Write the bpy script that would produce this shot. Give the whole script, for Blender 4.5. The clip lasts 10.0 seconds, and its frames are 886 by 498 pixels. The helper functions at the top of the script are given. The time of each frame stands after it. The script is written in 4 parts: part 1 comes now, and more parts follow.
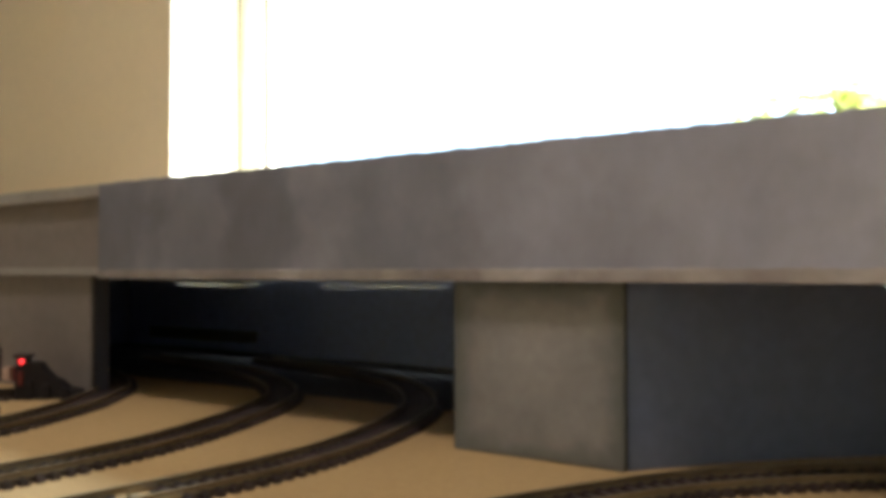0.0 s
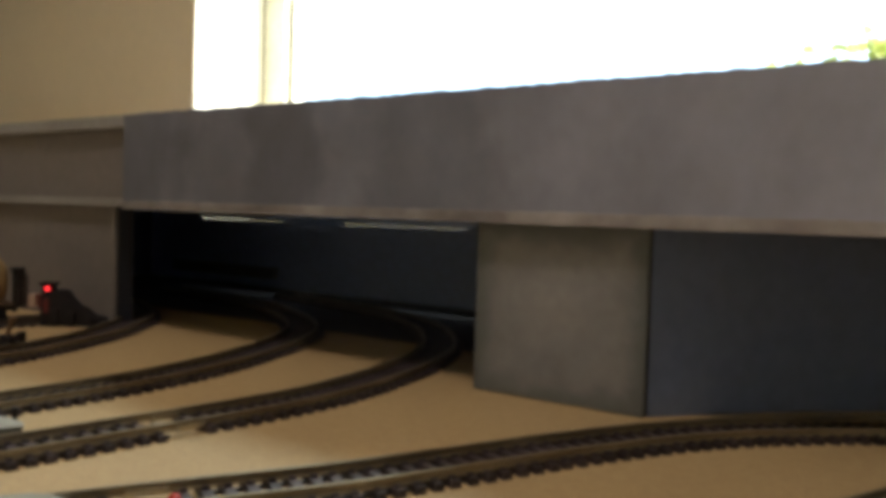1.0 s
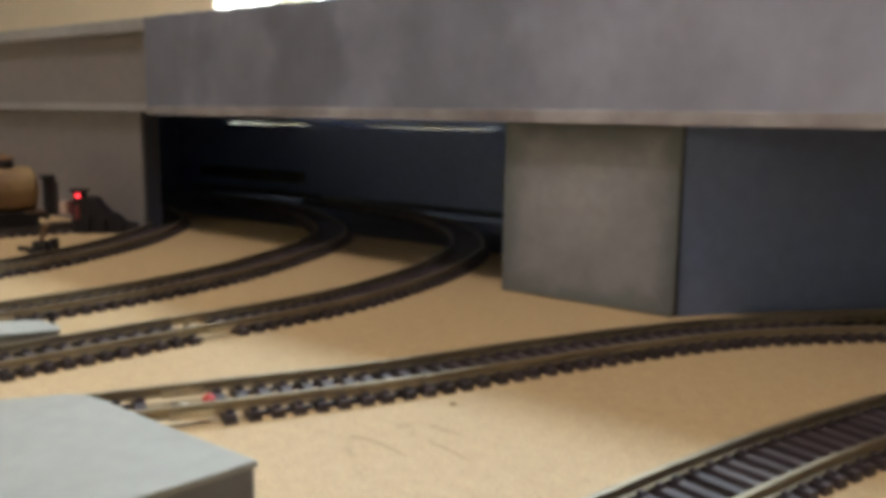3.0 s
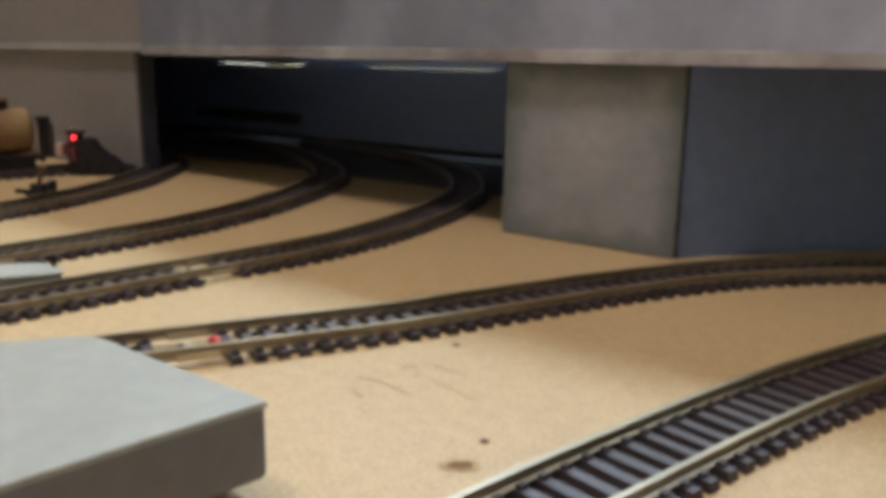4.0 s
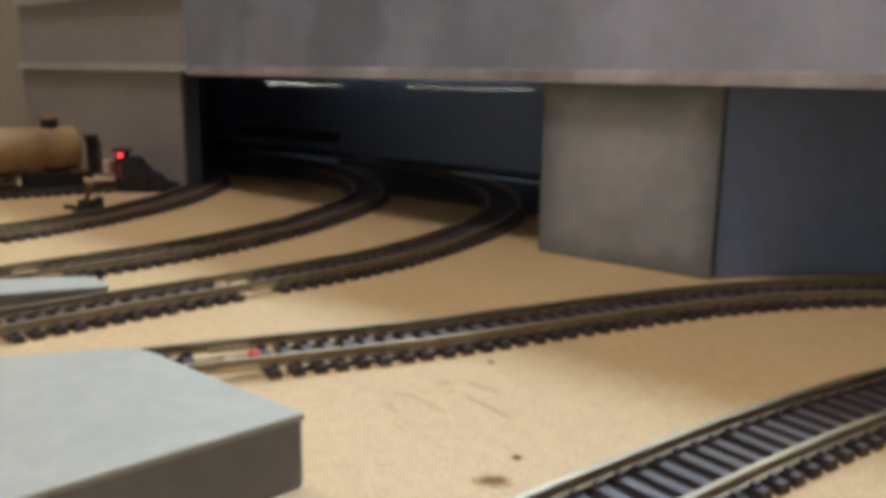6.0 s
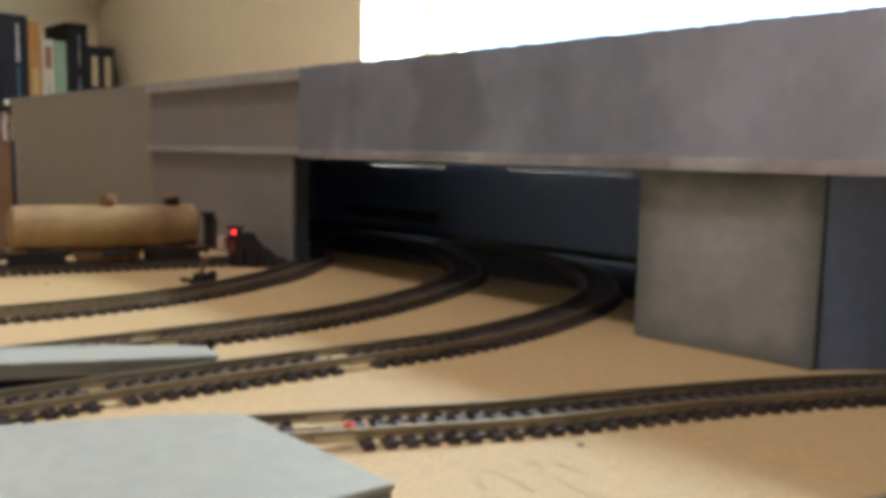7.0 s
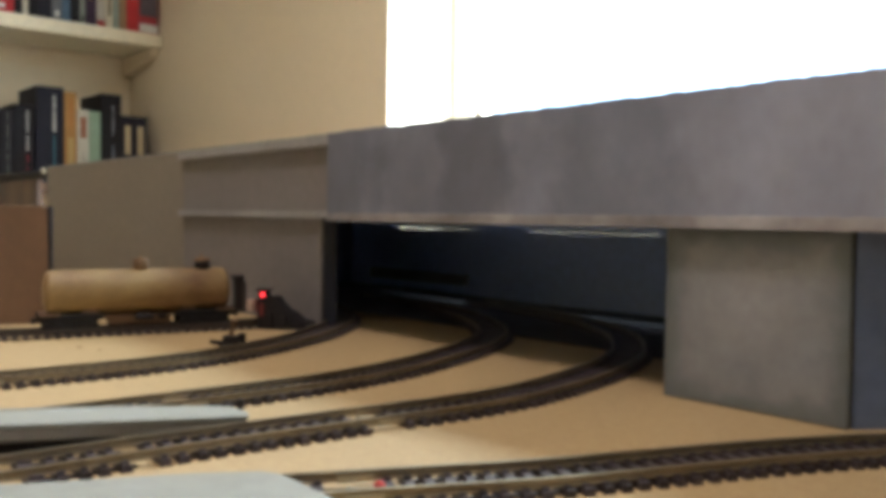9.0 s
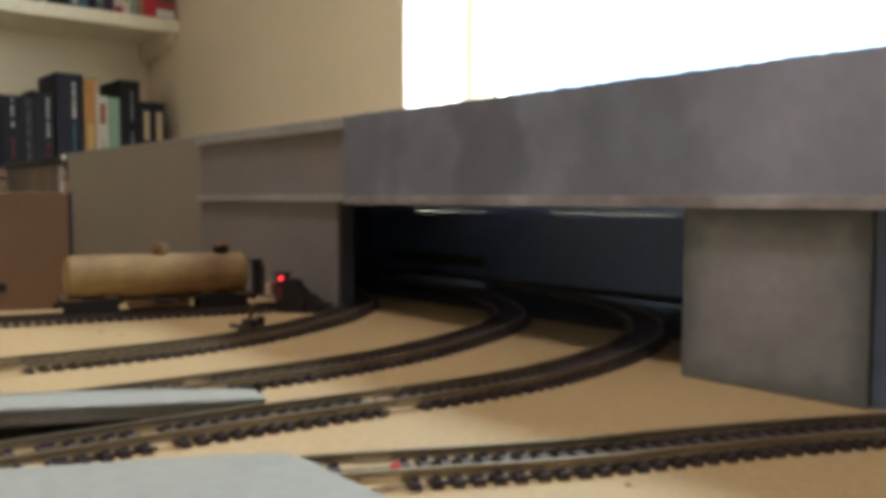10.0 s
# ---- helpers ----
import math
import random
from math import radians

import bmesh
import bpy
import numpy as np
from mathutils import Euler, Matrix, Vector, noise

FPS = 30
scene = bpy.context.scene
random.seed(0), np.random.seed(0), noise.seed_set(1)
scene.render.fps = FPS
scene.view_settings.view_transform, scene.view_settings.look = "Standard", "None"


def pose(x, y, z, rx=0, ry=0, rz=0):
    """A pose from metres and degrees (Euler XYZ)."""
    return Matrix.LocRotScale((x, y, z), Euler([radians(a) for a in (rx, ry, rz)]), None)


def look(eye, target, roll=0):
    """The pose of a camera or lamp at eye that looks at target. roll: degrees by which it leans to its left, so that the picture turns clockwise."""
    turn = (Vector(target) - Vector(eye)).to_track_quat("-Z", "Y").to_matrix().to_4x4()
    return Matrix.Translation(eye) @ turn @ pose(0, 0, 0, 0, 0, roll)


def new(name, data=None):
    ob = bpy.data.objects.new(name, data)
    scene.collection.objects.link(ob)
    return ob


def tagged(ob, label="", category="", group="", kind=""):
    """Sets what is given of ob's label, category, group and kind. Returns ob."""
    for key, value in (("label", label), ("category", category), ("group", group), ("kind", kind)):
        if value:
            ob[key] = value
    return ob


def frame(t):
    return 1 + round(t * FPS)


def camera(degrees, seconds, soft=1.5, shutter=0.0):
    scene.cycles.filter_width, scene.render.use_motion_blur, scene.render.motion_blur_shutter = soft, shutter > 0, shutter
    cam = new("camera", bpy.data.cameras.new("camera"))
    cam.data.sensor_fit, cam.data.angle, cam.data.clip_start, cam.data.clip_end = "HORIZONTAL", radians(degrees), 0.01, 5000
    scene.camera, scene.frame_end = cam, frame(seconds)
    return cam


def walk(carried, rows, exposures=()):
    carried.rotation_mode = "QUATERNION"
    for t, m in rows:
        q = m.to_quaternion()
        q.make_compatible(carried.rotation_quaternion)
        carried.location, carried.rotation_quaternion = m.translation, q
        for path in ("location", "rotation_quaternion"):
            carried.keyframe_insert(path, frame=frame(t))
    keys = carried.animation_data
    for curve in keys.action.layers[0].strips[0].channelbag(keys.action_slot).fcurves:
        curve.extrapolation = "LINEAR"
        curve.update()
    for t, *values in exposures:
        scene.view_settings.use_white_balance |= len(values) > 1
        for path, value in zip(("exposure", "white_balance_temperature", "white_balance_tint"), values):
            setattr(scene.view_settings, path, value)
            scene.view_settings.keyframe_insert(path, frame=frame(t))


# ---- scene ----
cam = camera(55.2, 10.0, soft=5.4)
PATH = [
    (0, (0.494, -0.317, 0.08), (-0.6458, 1.3268, 0.1298), -0.08),
    (0.1, (0.4938, -0.3169, 0.0799), (-0.6464, 1.3264, 0.1221), 0.02),
    (0.2, (0.4924, -0.3165, 0.0789), (-0.654, 1.322, 0.0641), 0.72),
    (0.3, (0.4915, -0.3162, 0.0783), (-0.6587, 1.3192, 0.027), 1.17),
    (0.4, (0.4911, -0.316, 0.0781), (-0.6606, 1.3181, 0.0112), 1.37),
    (0.5, (0.491, -0.316, 0.078), (-0.6609, 1.318, 0.0057), 1.43),
    (1, (0.491, -0.316, 0.079), (-0.6846, 1.3002, -0.0068), 1.72),
    (1.5, (0.492, -0.317, 0.075), (-0.6926, 1.294, 0.0137), 2.07),
    (1.6, (0.4918, -0.3167, 0.0753), (-0.6952, 1.2912, -0.0017), 1.97),
    (1.7, (0.4915, -0.3163, 0.0757), (-0.699, 1.2869, -0.0245), 1.83),
    (1.8, (0.491, -0.3155, 0.0765), (-0.7054, 1.2796, -0.0635), 1.57),
    (1.9, (0.4904, -0.3145, 0.0775), (-0.713, 1.271, -0.1097), 1.26),
    (2, (0.49, -0.314, 0.078), (-0.7175, 1.2659, -0.1369), 1.09),
    (2.1, (0.4897, -0.3137, 0.078), (-0.7206, 1.2596, -0.1622), 1.01),
    (2.2, (0.4895, -0.3135, 0.078), (-0.7227, 1.2555, -0.1791), 0.96),
    (2.3, (0.4892, -0.3132, 0.078), (-0.726, 1.2488, -0.206), 0.87),
    (2.5, (0.489, -0.313, 0.078), (-0.7277, 1.2452, -0.2213), 0.84),
    (3, (0.489, -0.313, 0.078), (-0.7205, 1.2476, -0.2359), 0.84),
    (3.2, (0.4883, -0.3134, 0.078), (-0.7115, 1.2418, -0.2899), 0.81),
    (4.3, (0.4871, -0.314, 0.078), (-0.6968, 1.2327, -0.3761), 0.82),
    (4.5, (0.487, -0.314, 0.078), (-0.6961, 1.2323, -0.3801), 0.83),
    (5, (0.487, -0.314, 0.078), (-0.6987, 1.2307, -0.3763), 0.95),
    (5.2, (0.487, -0.314, 0.078), (-0.6998, 1.2298, -0.3756), 0.94),
    (6.3, (0.4919, -0.3183, 0.0792), (-0.8392, 1.1238, -0.2681), 0.79),
    (6.4, (0.4932, -0.3195, 0.0796), (-0.8785, 1.0941, -0.2377), 0.77),
    (6.5, (0.495, -0.321, 0.08), (-0.9293, 1.0556, -0.1984), 0.74),
    (7, (0.496, -0.321, 0.08), (-0.9559, 1.0363, -0.1443), 1.21),
    (7.5, (0.497, -0.321, 0.08), (-0.9806, 1.0137, -0.112), 0.6),
    (8, (0.498, -0.322, 0.08), (-0.9989, 0.994, -0.0892), 0.21),
    (8.5, (0.498, -0.323, 0.08), (-1.0, 0.997, -0.0517), 0.5),
    (9, (0.498, -0.324, 0.079), (-1.0033, 0.9949, 0.0022), 0.65),
    (9.5, (0.499, -0.323, 0.08), (-1.0303, 0.9608, -0.0385), -0.04),
    (10, (0.499, -0.323, 0.079), (-1.03, 0.9611, -0.0397), 0.07),
]
EXPOSURES = [(0, 3.45, 5700, 6), (0.3, 2.87, 5700, 6), (1.7, 2.87, 5700, 6), (2.2, 3.45, 5350, 8), (2.6, 3.6, 5200, 9), (6.4, 3.7, 5200, 9), (7.5, 3.7, 5250, 9), (8.6, 3.7, 5250, 8), (10, 3.45, 5250, 8)]
walk(cam, [(t, look(eye, target, roll)) for t, eye, target, roll in PATH], EXPOSURES)

# ---- light ----
world = bpy.data.worlds.new("sky")
scene.world = world
world.use_nodes = True
wn, wl = world.node_tree.nodes, world.node_tree.links
wn.clear()
sky = wn.new("ShaderNodeTexSky")
sky.sky_type = "NISHITA"
sky.sun_disc = False
sky.sun_elevation, sky.sun_rotation = radians(48), radians(60)
sky.air_density, sky.dust_density = 1.0, 4.0
bgn = wn.new("ShaderNodeBackground")
bgn.inputs[1].default_value = 0.15
wout = wn.new("ShaderNodeOutputWorld")
wl.new(sky.outputs[0], bgn.inputs[0])
wl.new(bgn.outputs[0], wout.inputs[0])

sun_data = bpy.data.lights.new("sun", "SUN")
sun_data.energy, sun_data.angle, sun_data.color = 2.4, radians(12), (1.0, 0.95, 0.86)
sun = new("sun", sun_data)
sun.matrix_world = look((3.5, 2.0, 4.5), (0, 0, 0))

# daylight from the upper part of the window opening
day_data = bpy.data.lights.new("window_daylight", "AREA")
day_data.shape, day_data.size, day_data.size_y = "RECTANGLE", 1.45, 0.13
day_data.energy, day_data.color = 1.1, (0.94, 1.0, 0.88)
day = new("window_daylight", day_data)
day.matrix_world = look((0.02, 0.66, 0.870), (0.02, -0.6, 0.05))

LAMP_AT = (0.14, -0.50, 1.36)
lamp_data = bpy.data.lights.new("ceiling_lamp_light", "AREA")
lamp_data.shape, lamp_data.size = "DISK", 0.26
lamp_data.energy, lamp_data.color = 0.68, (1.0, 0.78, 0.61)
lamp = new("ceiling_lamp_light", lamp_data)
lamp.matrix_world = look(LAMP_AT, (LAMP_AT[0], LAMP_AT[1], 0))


# ---- materials ----
def material(name, base, second=None, rough=0.6, metal=0.0, scale=8.0, fine=60.0, bump=0.08, amount=0.08, blotch=0.5, stretch=(1, 1, 1), spread=0.0, spec=0.5):
    """Two-scale procedural surface: large blotches between base and second, fine grain, bump."""
    m = bpy.data.materials.new(name)
    m.use_nodes = True
    n, l = m.node_tree.nodes, m.node_tree.links
    bsdf = n["Principled BSDF"]
    bsdf.inputs["Metallic"].default_value = metal
    bsdf.inputs["Specular IOR Level"].default_value = spec
    second = second or tuple(c * 0.75 for c in base)
    tc = n.new("ShaderNodeTexCoord")
    mp = n.new("ShaderNodeMapping")
    mp.inputs["Scale"].default_value = stretch
    l.new(tc.outputs["Object"], mp.inputs[0])
    big = n.new("ShaderNodeTexNoise")
    big.inputs["Scale"].default_value, big.inputs["Detail"].default_value = scale, 4
    small = n.new("ShaderNodeTexNoise")
    small.inputs["Scale"].default_value, small.inputs["Detail"].default_value = fine, 6
    for t in (big, small):
        l.new(mp.outputs[0], t.inputs["Vector"])
    ramp = n.new("ShaderNodeMapRange")
    ramp.inputs[1].default_value, ramp.inputs[2].default_value = 0.5 - 0.25 / max(blotch, 0.05) * 0.5, 0.5 + 0.25 / max(blotch, 0.05) * 0.5
    l.new(big.outputs[0], ramp.inputs[0])
    mix = n.new("ShaderNodeMix")
    mix.data_type = "RGBA"
    mix.inputs[6].default_value, mix.inputs[7].default_value = (*base, 1), (*second, 1)
    l.new(ramp.outputs[0], mix.inputs[0])
    grain = n.new("ShaderNodeMapRange")
    grain.inputs[1].default_value, grain.inputs[2].default_value = 0.3, 0.7
    grain.inputs[3].default_value, grain.inputs[4].default_value = 1 - amount, 1 + amount
    l.new(small.outputs[0], grain.inputs[0])
    hsv = n.new("ShaderNodeHueSaturation")
    l.new(mix.outputs[2], hsv.inputs["Color"])
    if spread:
        info = n.new("ShaderNodeObjectInfo")
        vary = n.new("ShaderNodeMapRange")
        vary.inputs[3].default_value, vary.inputs[4].default_value = 1 - spread, 1 + spread
        l.new(info.outputs["Random"], vary.inputs[0])
        both = n.new("ShaderNodeMath")
        both.operation = "MULTIPLY"
        l.new(vary.outputs[0], both.inputs[0])
        l.new(grain.outputs[0], both.inputs[1])
        l.new(both.outputs[0], hsv.inputs["Value"])
    else:
        l.new(grain.outputs[0], hsv.inputs["Value"])
    l.new(hsv.outputs[0], bsdf.inputs["Base Color"])
    rr = n.new("ShaderNodeMapRange")
    rr.inputs[3].default_value, rr.inputs[4].default_value = max(rough - 0.12, 0.05), min(rough + 0.12, 1)
    l.new(small.outputs[0], rr.inputs[0])
    l.new(rr.outputs[0], bsdf.inputs["Roughness"])
    if bump:
        b = n.new("ShaderNodeBump")
        b.inputs["Strength"].default_value, b.inputs["Distance"].default_value = bump, 0.0006
        l.new(small.outputs[0], b.inputs["Height"])
        l.new(b.outputs[0], bsdf.inputs["Normal"])
    return m


MDF = material("board_mdf", (0.49, 0.35, 0.175), (0.425, 0.296, 0.144), rough=0.6, scale=240, fine=1100, bump=0.08, amount=0.2, blotch=0.5)
# weathered card; its pale blue lift imitates glare over the girder
BRIDGE = material("grey_card_weathered_glare", (0.51, 0.54, 0.72), (0.33, 0.345, 0.455), rough=0.75, scale=17, fine=160, amount=0.05, blotch=0.6, stretch=(1.0, 1.0, 0.8))
GIRDER_PLAIN = material("plain_girder_card", (0.218, 0.197, 0.198), (0.162, 0.146, 0.148), rough=0.75, scale=9, fine=120)
BRIDGE_LIP = material("grey_card_lip", (0.33, 0.32, 0.32), (0.23, 0.222, 0.222), rough=0.75, scale=12, fine=150)
PIER = material("grey_pier_card", (0.345, 0.34, 0.365), (0.215, 0.217, 0.24), rough=0.72, scale=26, fine=190, blotch=0.6)
BACKBOARD = material("grey_green_board", (0.235, 0.206, 0.174), (0.205, 0.179, 0.15), rough=0.8, scale=6, fine=120)
# lifted blue tint imitates the veiling haze over dark tunnel walls
TUNNEL = material("dark_card_haze_tint", (0.215, 0.265, 0.46), (0.175, 0.22, 0.385), rough=0.85, scale=12, fine=150)
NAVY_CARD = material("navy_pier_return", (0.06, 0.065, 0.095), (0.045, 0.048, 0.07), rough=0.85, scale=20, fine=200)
FLOOR_SHADE = material("dark_floor_shade", (0.07, 0.065, 0.072), (0.05, 0.046, 0.052), rough=0.9, scale=20, fine=200)
# pale blue imitates haze in front of the dark interior
HAZE_CARD = material("haze_blue_card", (0.50, 0.60, 0.90), (0.45, 0.54, 0.82), rough=0.8, scale=10, fine=140)
SLEEPER = material("dark_brown_plastic", (0.068, 0.050, 0.055), (0.044, 0.033, 0.037), rough=0.45, scale=60, fine=500, spread=0.25, spec=0.34)
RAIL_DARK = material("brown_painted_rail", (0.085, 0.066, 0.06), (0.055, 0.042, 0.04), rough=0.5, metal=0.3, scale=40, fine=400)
# streaky dark brown imitating shadows below the shelf
SHADE_PANEL = material("brown_shade_streaks", (0.035, 0.021, 0.015), (0.11, 0.07, 0.045), rough=0.6, scale=14, fine=200, blotch=0.9, stretch=(1.6, 1, 0.25))
RAIL = material("tarnished_rail", (0.37, 0.31, 0.21), (0.23, 0.19, 0.135), rough=0.42, metal=0.7, scale=40, fine=400)
JOINER = material("nickel_joiner", (0.55, 0.5, 0.4), rough=0.3, metal=0.9, scale=80, fine=500)
PLATFORM_TOP = material("pale_blue_grey_paint", (0.325, 0.318, 0.272), (0.285, 0.28, 0.242), rough=0.6, scale=18, fine=240)
PLATFORM_SIDE = material("dark_grey_paint", (0.185, 0.175, 0.178), (0.145, 0.138, 0.14), rough=0.7, scale=18, fine=240)
PLATFORM_EDGE = material("brown_grey_card_edge", (0.29, 0.25, 0.21), (0.22, 0.185, 0.15), rough=0.7, scale=30, fine=240)
TANK = material("ochre_tank_paint", (0.34, 0.232, 0.09), (0.165, 0.088, 0.04), rough=0.55, scale=22, fine=260, blotch=0.8, stretch=(1.1, 1, 1.3))
TRUCK = material("black_truck_plastic", (0.016, 0.015, 0.018), spec=0.25, rough=0.6, scale=60, fine=400)
DOME_PAINT = material("brown_ochre_dome_paint", (0.24, 0.145, 0.068), (0.16, 0.09, 0.045), rough=0.65, scale=80, fine=300, spec=0.3)
FRAME_BROWN = material("brown_underframe", (0.20, 0.11, 0.055), (0.12, 0.07, 0.04), rough=0.6, scale=50, fine=300)
BLACK = material("black_moulding", (0.022, 0.019, 0.023), spec=0.25, rough=0.65, scale=60, fine=400)
PINK = material("pale_pink_card", (0.55, 0.40, 0.33), rough=0.6, scale=60, fine=300)
RED_PLASTIC = material("red_plastic", (0.65, 0.05, 0.035), rough=0.4, scale=60, fine=300)
DULL_RED = material("dull_red_paint", (0.16, 0.022, 0.022), rough=0.6, scale=60, fine=300)
PENCIL = material("pencil_graphite", (0.42, 0.315, 0.18), (0.475, 0.345, 0.178), spec=0.1, rough=0.5, scale=200, fine=600)
INK_SPOT = material("purple_brown_ink", (0.045, 0.025, 0.03), rough=0.7, spec=0.1, scale=300, fine=900)
STAIN_RIM = material("pale_brown_stain", (0.34, 0.225, 0.105), (0.42, 0.29, 0.14), spec=0.1, rough=0.7, scale=400, fine=900)
STAIN = material("brown_stain", (0.13, 0.075, 0.03), (0.24, 0.145, 0.065), spec=0.1, rough=0.8, scale=120, fine=500)
HARDBOARD = material("brown_hardboard", (0.18, 0.10, 0.055), (0.14, 0.08, 0.042), rough=0.6, scale=9, fine=200)
PLASTER = material("cream_wall_paint", (0.82, 0.71, 0.525), (0.785, 0.675, 0.49), rough=0.85, scale=3, fine=60, bump=0.03, amount=0.02)
CEILING = material("white_ceiling_paint", (0.78, 0.75, 0.69), rough=0.9, scale=3, fine=90)
SHELF_PAINT = material("cream_shelf_paint", (0.80, 0.73, 0.55), (0.76, 0.69, 0.52), rough=0.5, scale=6, fine=80)
FRAME_WHITE = material("white_window_paint", (0.88, 0.85, 0.68), rough=0.35, scale=8, fine=90)
CARPET = material("brown_carpet", (0.20, 0.15, 0.11), rough=0.95, scale=10, fine=300, bump=0.6)
PINE = material("pine_timber", (0.45, 0.30, 0.16), (0.36, 0.22, 0.11), rough=0.6, scale=10, fine=120, stretch=(1, 1, 0.15))
PAVING = material("pale_paving", (0.55, 0.54, 0.50), (0.48, 0.47, 0.43), rough=0.9, scale=2, fine=50)
LEAF = material("hedge_leaf", (0.21, 0.22, 0.05), (0.15, 0.17, 0.035), rough=0.6, scale=6, fine=40)
def translucent(m, colour, share):
    n, l = m.node_tree.nodes, m.node_tree.links
    t = n.new("ShaderNodeBsdfTranslucent")
    t.inputs["Color"].default_value = (*colour, 1)
    mix = n.new("ShaderNodeMixShader")
    mix.inputs[0].default_value = share
    out = n["Material Output"]
    l.new(n["Principled BSDF"].outputs[0], mix.inputs[1])
    l.new(t.outputs[0], mix.inputs[2])
    l.new(mix.outputs[0], out.inputs["Surface"])


translucent(LEAF, (0.42, 0.46, 0.10), 0.55)
BARK = material("hedge_bark", (0.12, 0.08, 0.05), rough=0.9, scale=10, fine=80)
PAPER = material("book_paper", (0.62, 0.55, 0.42), rough=0.9, scale=30, fine=300)


def stained_edges(m, dark, reach=0.16):
    """Darken a panel's paint towards its edges in an uneven weathering wash."""
    n, l = m.node_tree.nodes, m.node_tree.links
    bsdf = n["Principled BSDF"]
    source = bsdf.inputs["Base Color"].links[0].from_socket
    tc = n.new("ShaderNodeTexCoord")
    sep = n.new("ShaderNodeSeparateXYZ")
    l.new(tc.outputs["Generated"], sep.inputs[0])
    noisy = n.new("ShaderNodeTexNoise")
    noisy.inputs["Scale"].default_value, noisy.inputs["Detail"].default_value = 5.0, 5
    l.new(tc.outputs["Generated"], noisy.inputs["Vector"])
    low = None
    for axis in (0, 2):
        fold = n.new("ShaderNodeMath")
        fold.operation = "PINGPONG"
        fold.inputs[1].default_value = 0.5
        l.new(sep.outputs[axis], fold.inputs[0])
        if low is None:
            low = fold
        else:
            least = n.new("ShaderNodeMath")
            least.operation = "MINIMUM"
            l.new(low.outputs[0], least.inputs[0])
            l.new(fold.outputs[0], least.inputs[1])
            low = least
    jig = n.new("ShaderNodeMath")
    jig.operation = "MULTIPLY_ADD"
    jig.inputs[1].default_value, jig.inputs[2].default_value = 0.24, -0.12
    l.new(noisy.outputs[0], jig.inputs[0])
    total = n.new("ShaderNodeMath")
    total.operation = "ADD"
    l.new(low.outputs[0], total.inputs[0])
    l.new(jig.outputs[0], total.inputs[1])
    mask = n.new("ShaderNodeMapRange")
    mask.interpolation_type = "SMOOTHSTEP"
    mask.inputs[1].default_value, mask.inputs[2].default_value = 0.0, reach
    l.new(total.outputs[0], mask.inputs[0])
    mix = n.new("ShaderNodeMix")
    mix.data_type = "RGBA"
    mix.inputs[6].default_value = (*dark, 1)
    l.new(mask.outputs[0], mix.inputs[0])
    l.new(source, mix.inputs[7])
    l.new(mix.outputs[2], bsdf.inputs["Base Color"])


def soot_and_glare(m, stops, jitter=0.03):
    """Multiply the paint by soot smudges and painted glare set out along x (metres in the object's own axes), with
    ragged edges.
    """
    n, l = m.node_tree.nodes, m.node_tree.links
    bsdf = n["Principled BSDF"]
    source = bsdf.inputs["Base Color"].links[0].from_socket
    tc = n.new("ShaderNodeTexCoord")
    sep = n.new("ShaderNodeSeparateXYZ")
    l.new(tc.outputs["Object"], sep.inputs[0])
    wob = n.new("ShaderNodeTexNoise")
    wob.inputs["Scale"].default_value, wob.inputs["Detail"].default_value = 22.0, 5
    l.new(tc.outputs["Object"], wob.inputs["Vector"])
    add = n.new("ShaderNodeMath")
    add.operation = "MULTIPLY_ADD"
    add.inputs[1].default_value = jitter * 2
    l.new(wob.outputs[0], add.inputs[0])
    l.new(sep.outputs[0], add.inputs[2])
    x0, x1 = stops[0][0], stops[1][0]
    span = n.new("ShaderNodeMapRange")
    span.inputs[1].default_value, span.inputs[2].default_value = x0 + jitter, x1 + jitter
    l.new(add.outputs[0], span.inputs[0])
    ramp = n.new("ShaderNodeValToRGB")
    ramp.color_ramp.interpolation = "EASE"
    for k, (x, v) in enumerate(stops):
        u = (x - x0) / (x1 - x0)
        e = ramp.color_ramp.elements[k] if k < 2 else ramp.color_ramp.elements.new(u)
        e.position, e.color = u, (v, v * 0.99, v * 0.98, 1)
    l.new(span.outputs[0], ramp.inputs[0])
    mul = n.new("ShaderNodeMix")
    mul.data_type, mul.blend_type = "RGBA", "MULTIPLY"
    mul.inputs[0].default_value = 1.0
    l.new(source, mul.inputs[6])
    l.new(ramp.outputs[0], mul.inputs[7])
    l.new(mul.outputs[2], bsdf.inputs["Base Color"])


# soot smudges; the rise in tone to the right paints in window glare
soot_and_glare(BRIDGE, ((-0.19, 0.37), (0.80, 1.0), (-0.172, 0.33), (-0.148, 0.33), (-0.12, 0.50), (-0.08, 0.55), (-0.052, 0.38), (-0.036, 0.38), (-0.012, 0.62), (0.012, 0.67), (0.04, 0.48), (0.07, 0.50), (0.105, 0.80), (0.17, 0.82), (0.24, 0.96)), 0.05)
BRIDGE_LIP_SOOT = material("sooty_card_ledge", (0.52, 0.50, 0.53), (0.33, 0.30, 0.32), rough=0.75, scale=34, fine=180, blotch=0.9)
soot_and_glare(BRIDGE_LIP_SOOT, ((-0.19, 0.56), (0.80, 1.0), (-0.172, 0.46), (-0.148, 0.48), (-0.12, 0.68), (-0.08, 0.72), (-0.052, 0.54), (-0.012, 0.80), (0.04, 0.64), (0.07, 0.66), (0.105, 0.92)), 0.02)
stained_edges(PIER, (0.15, 0.16, 0.17), 0.2)


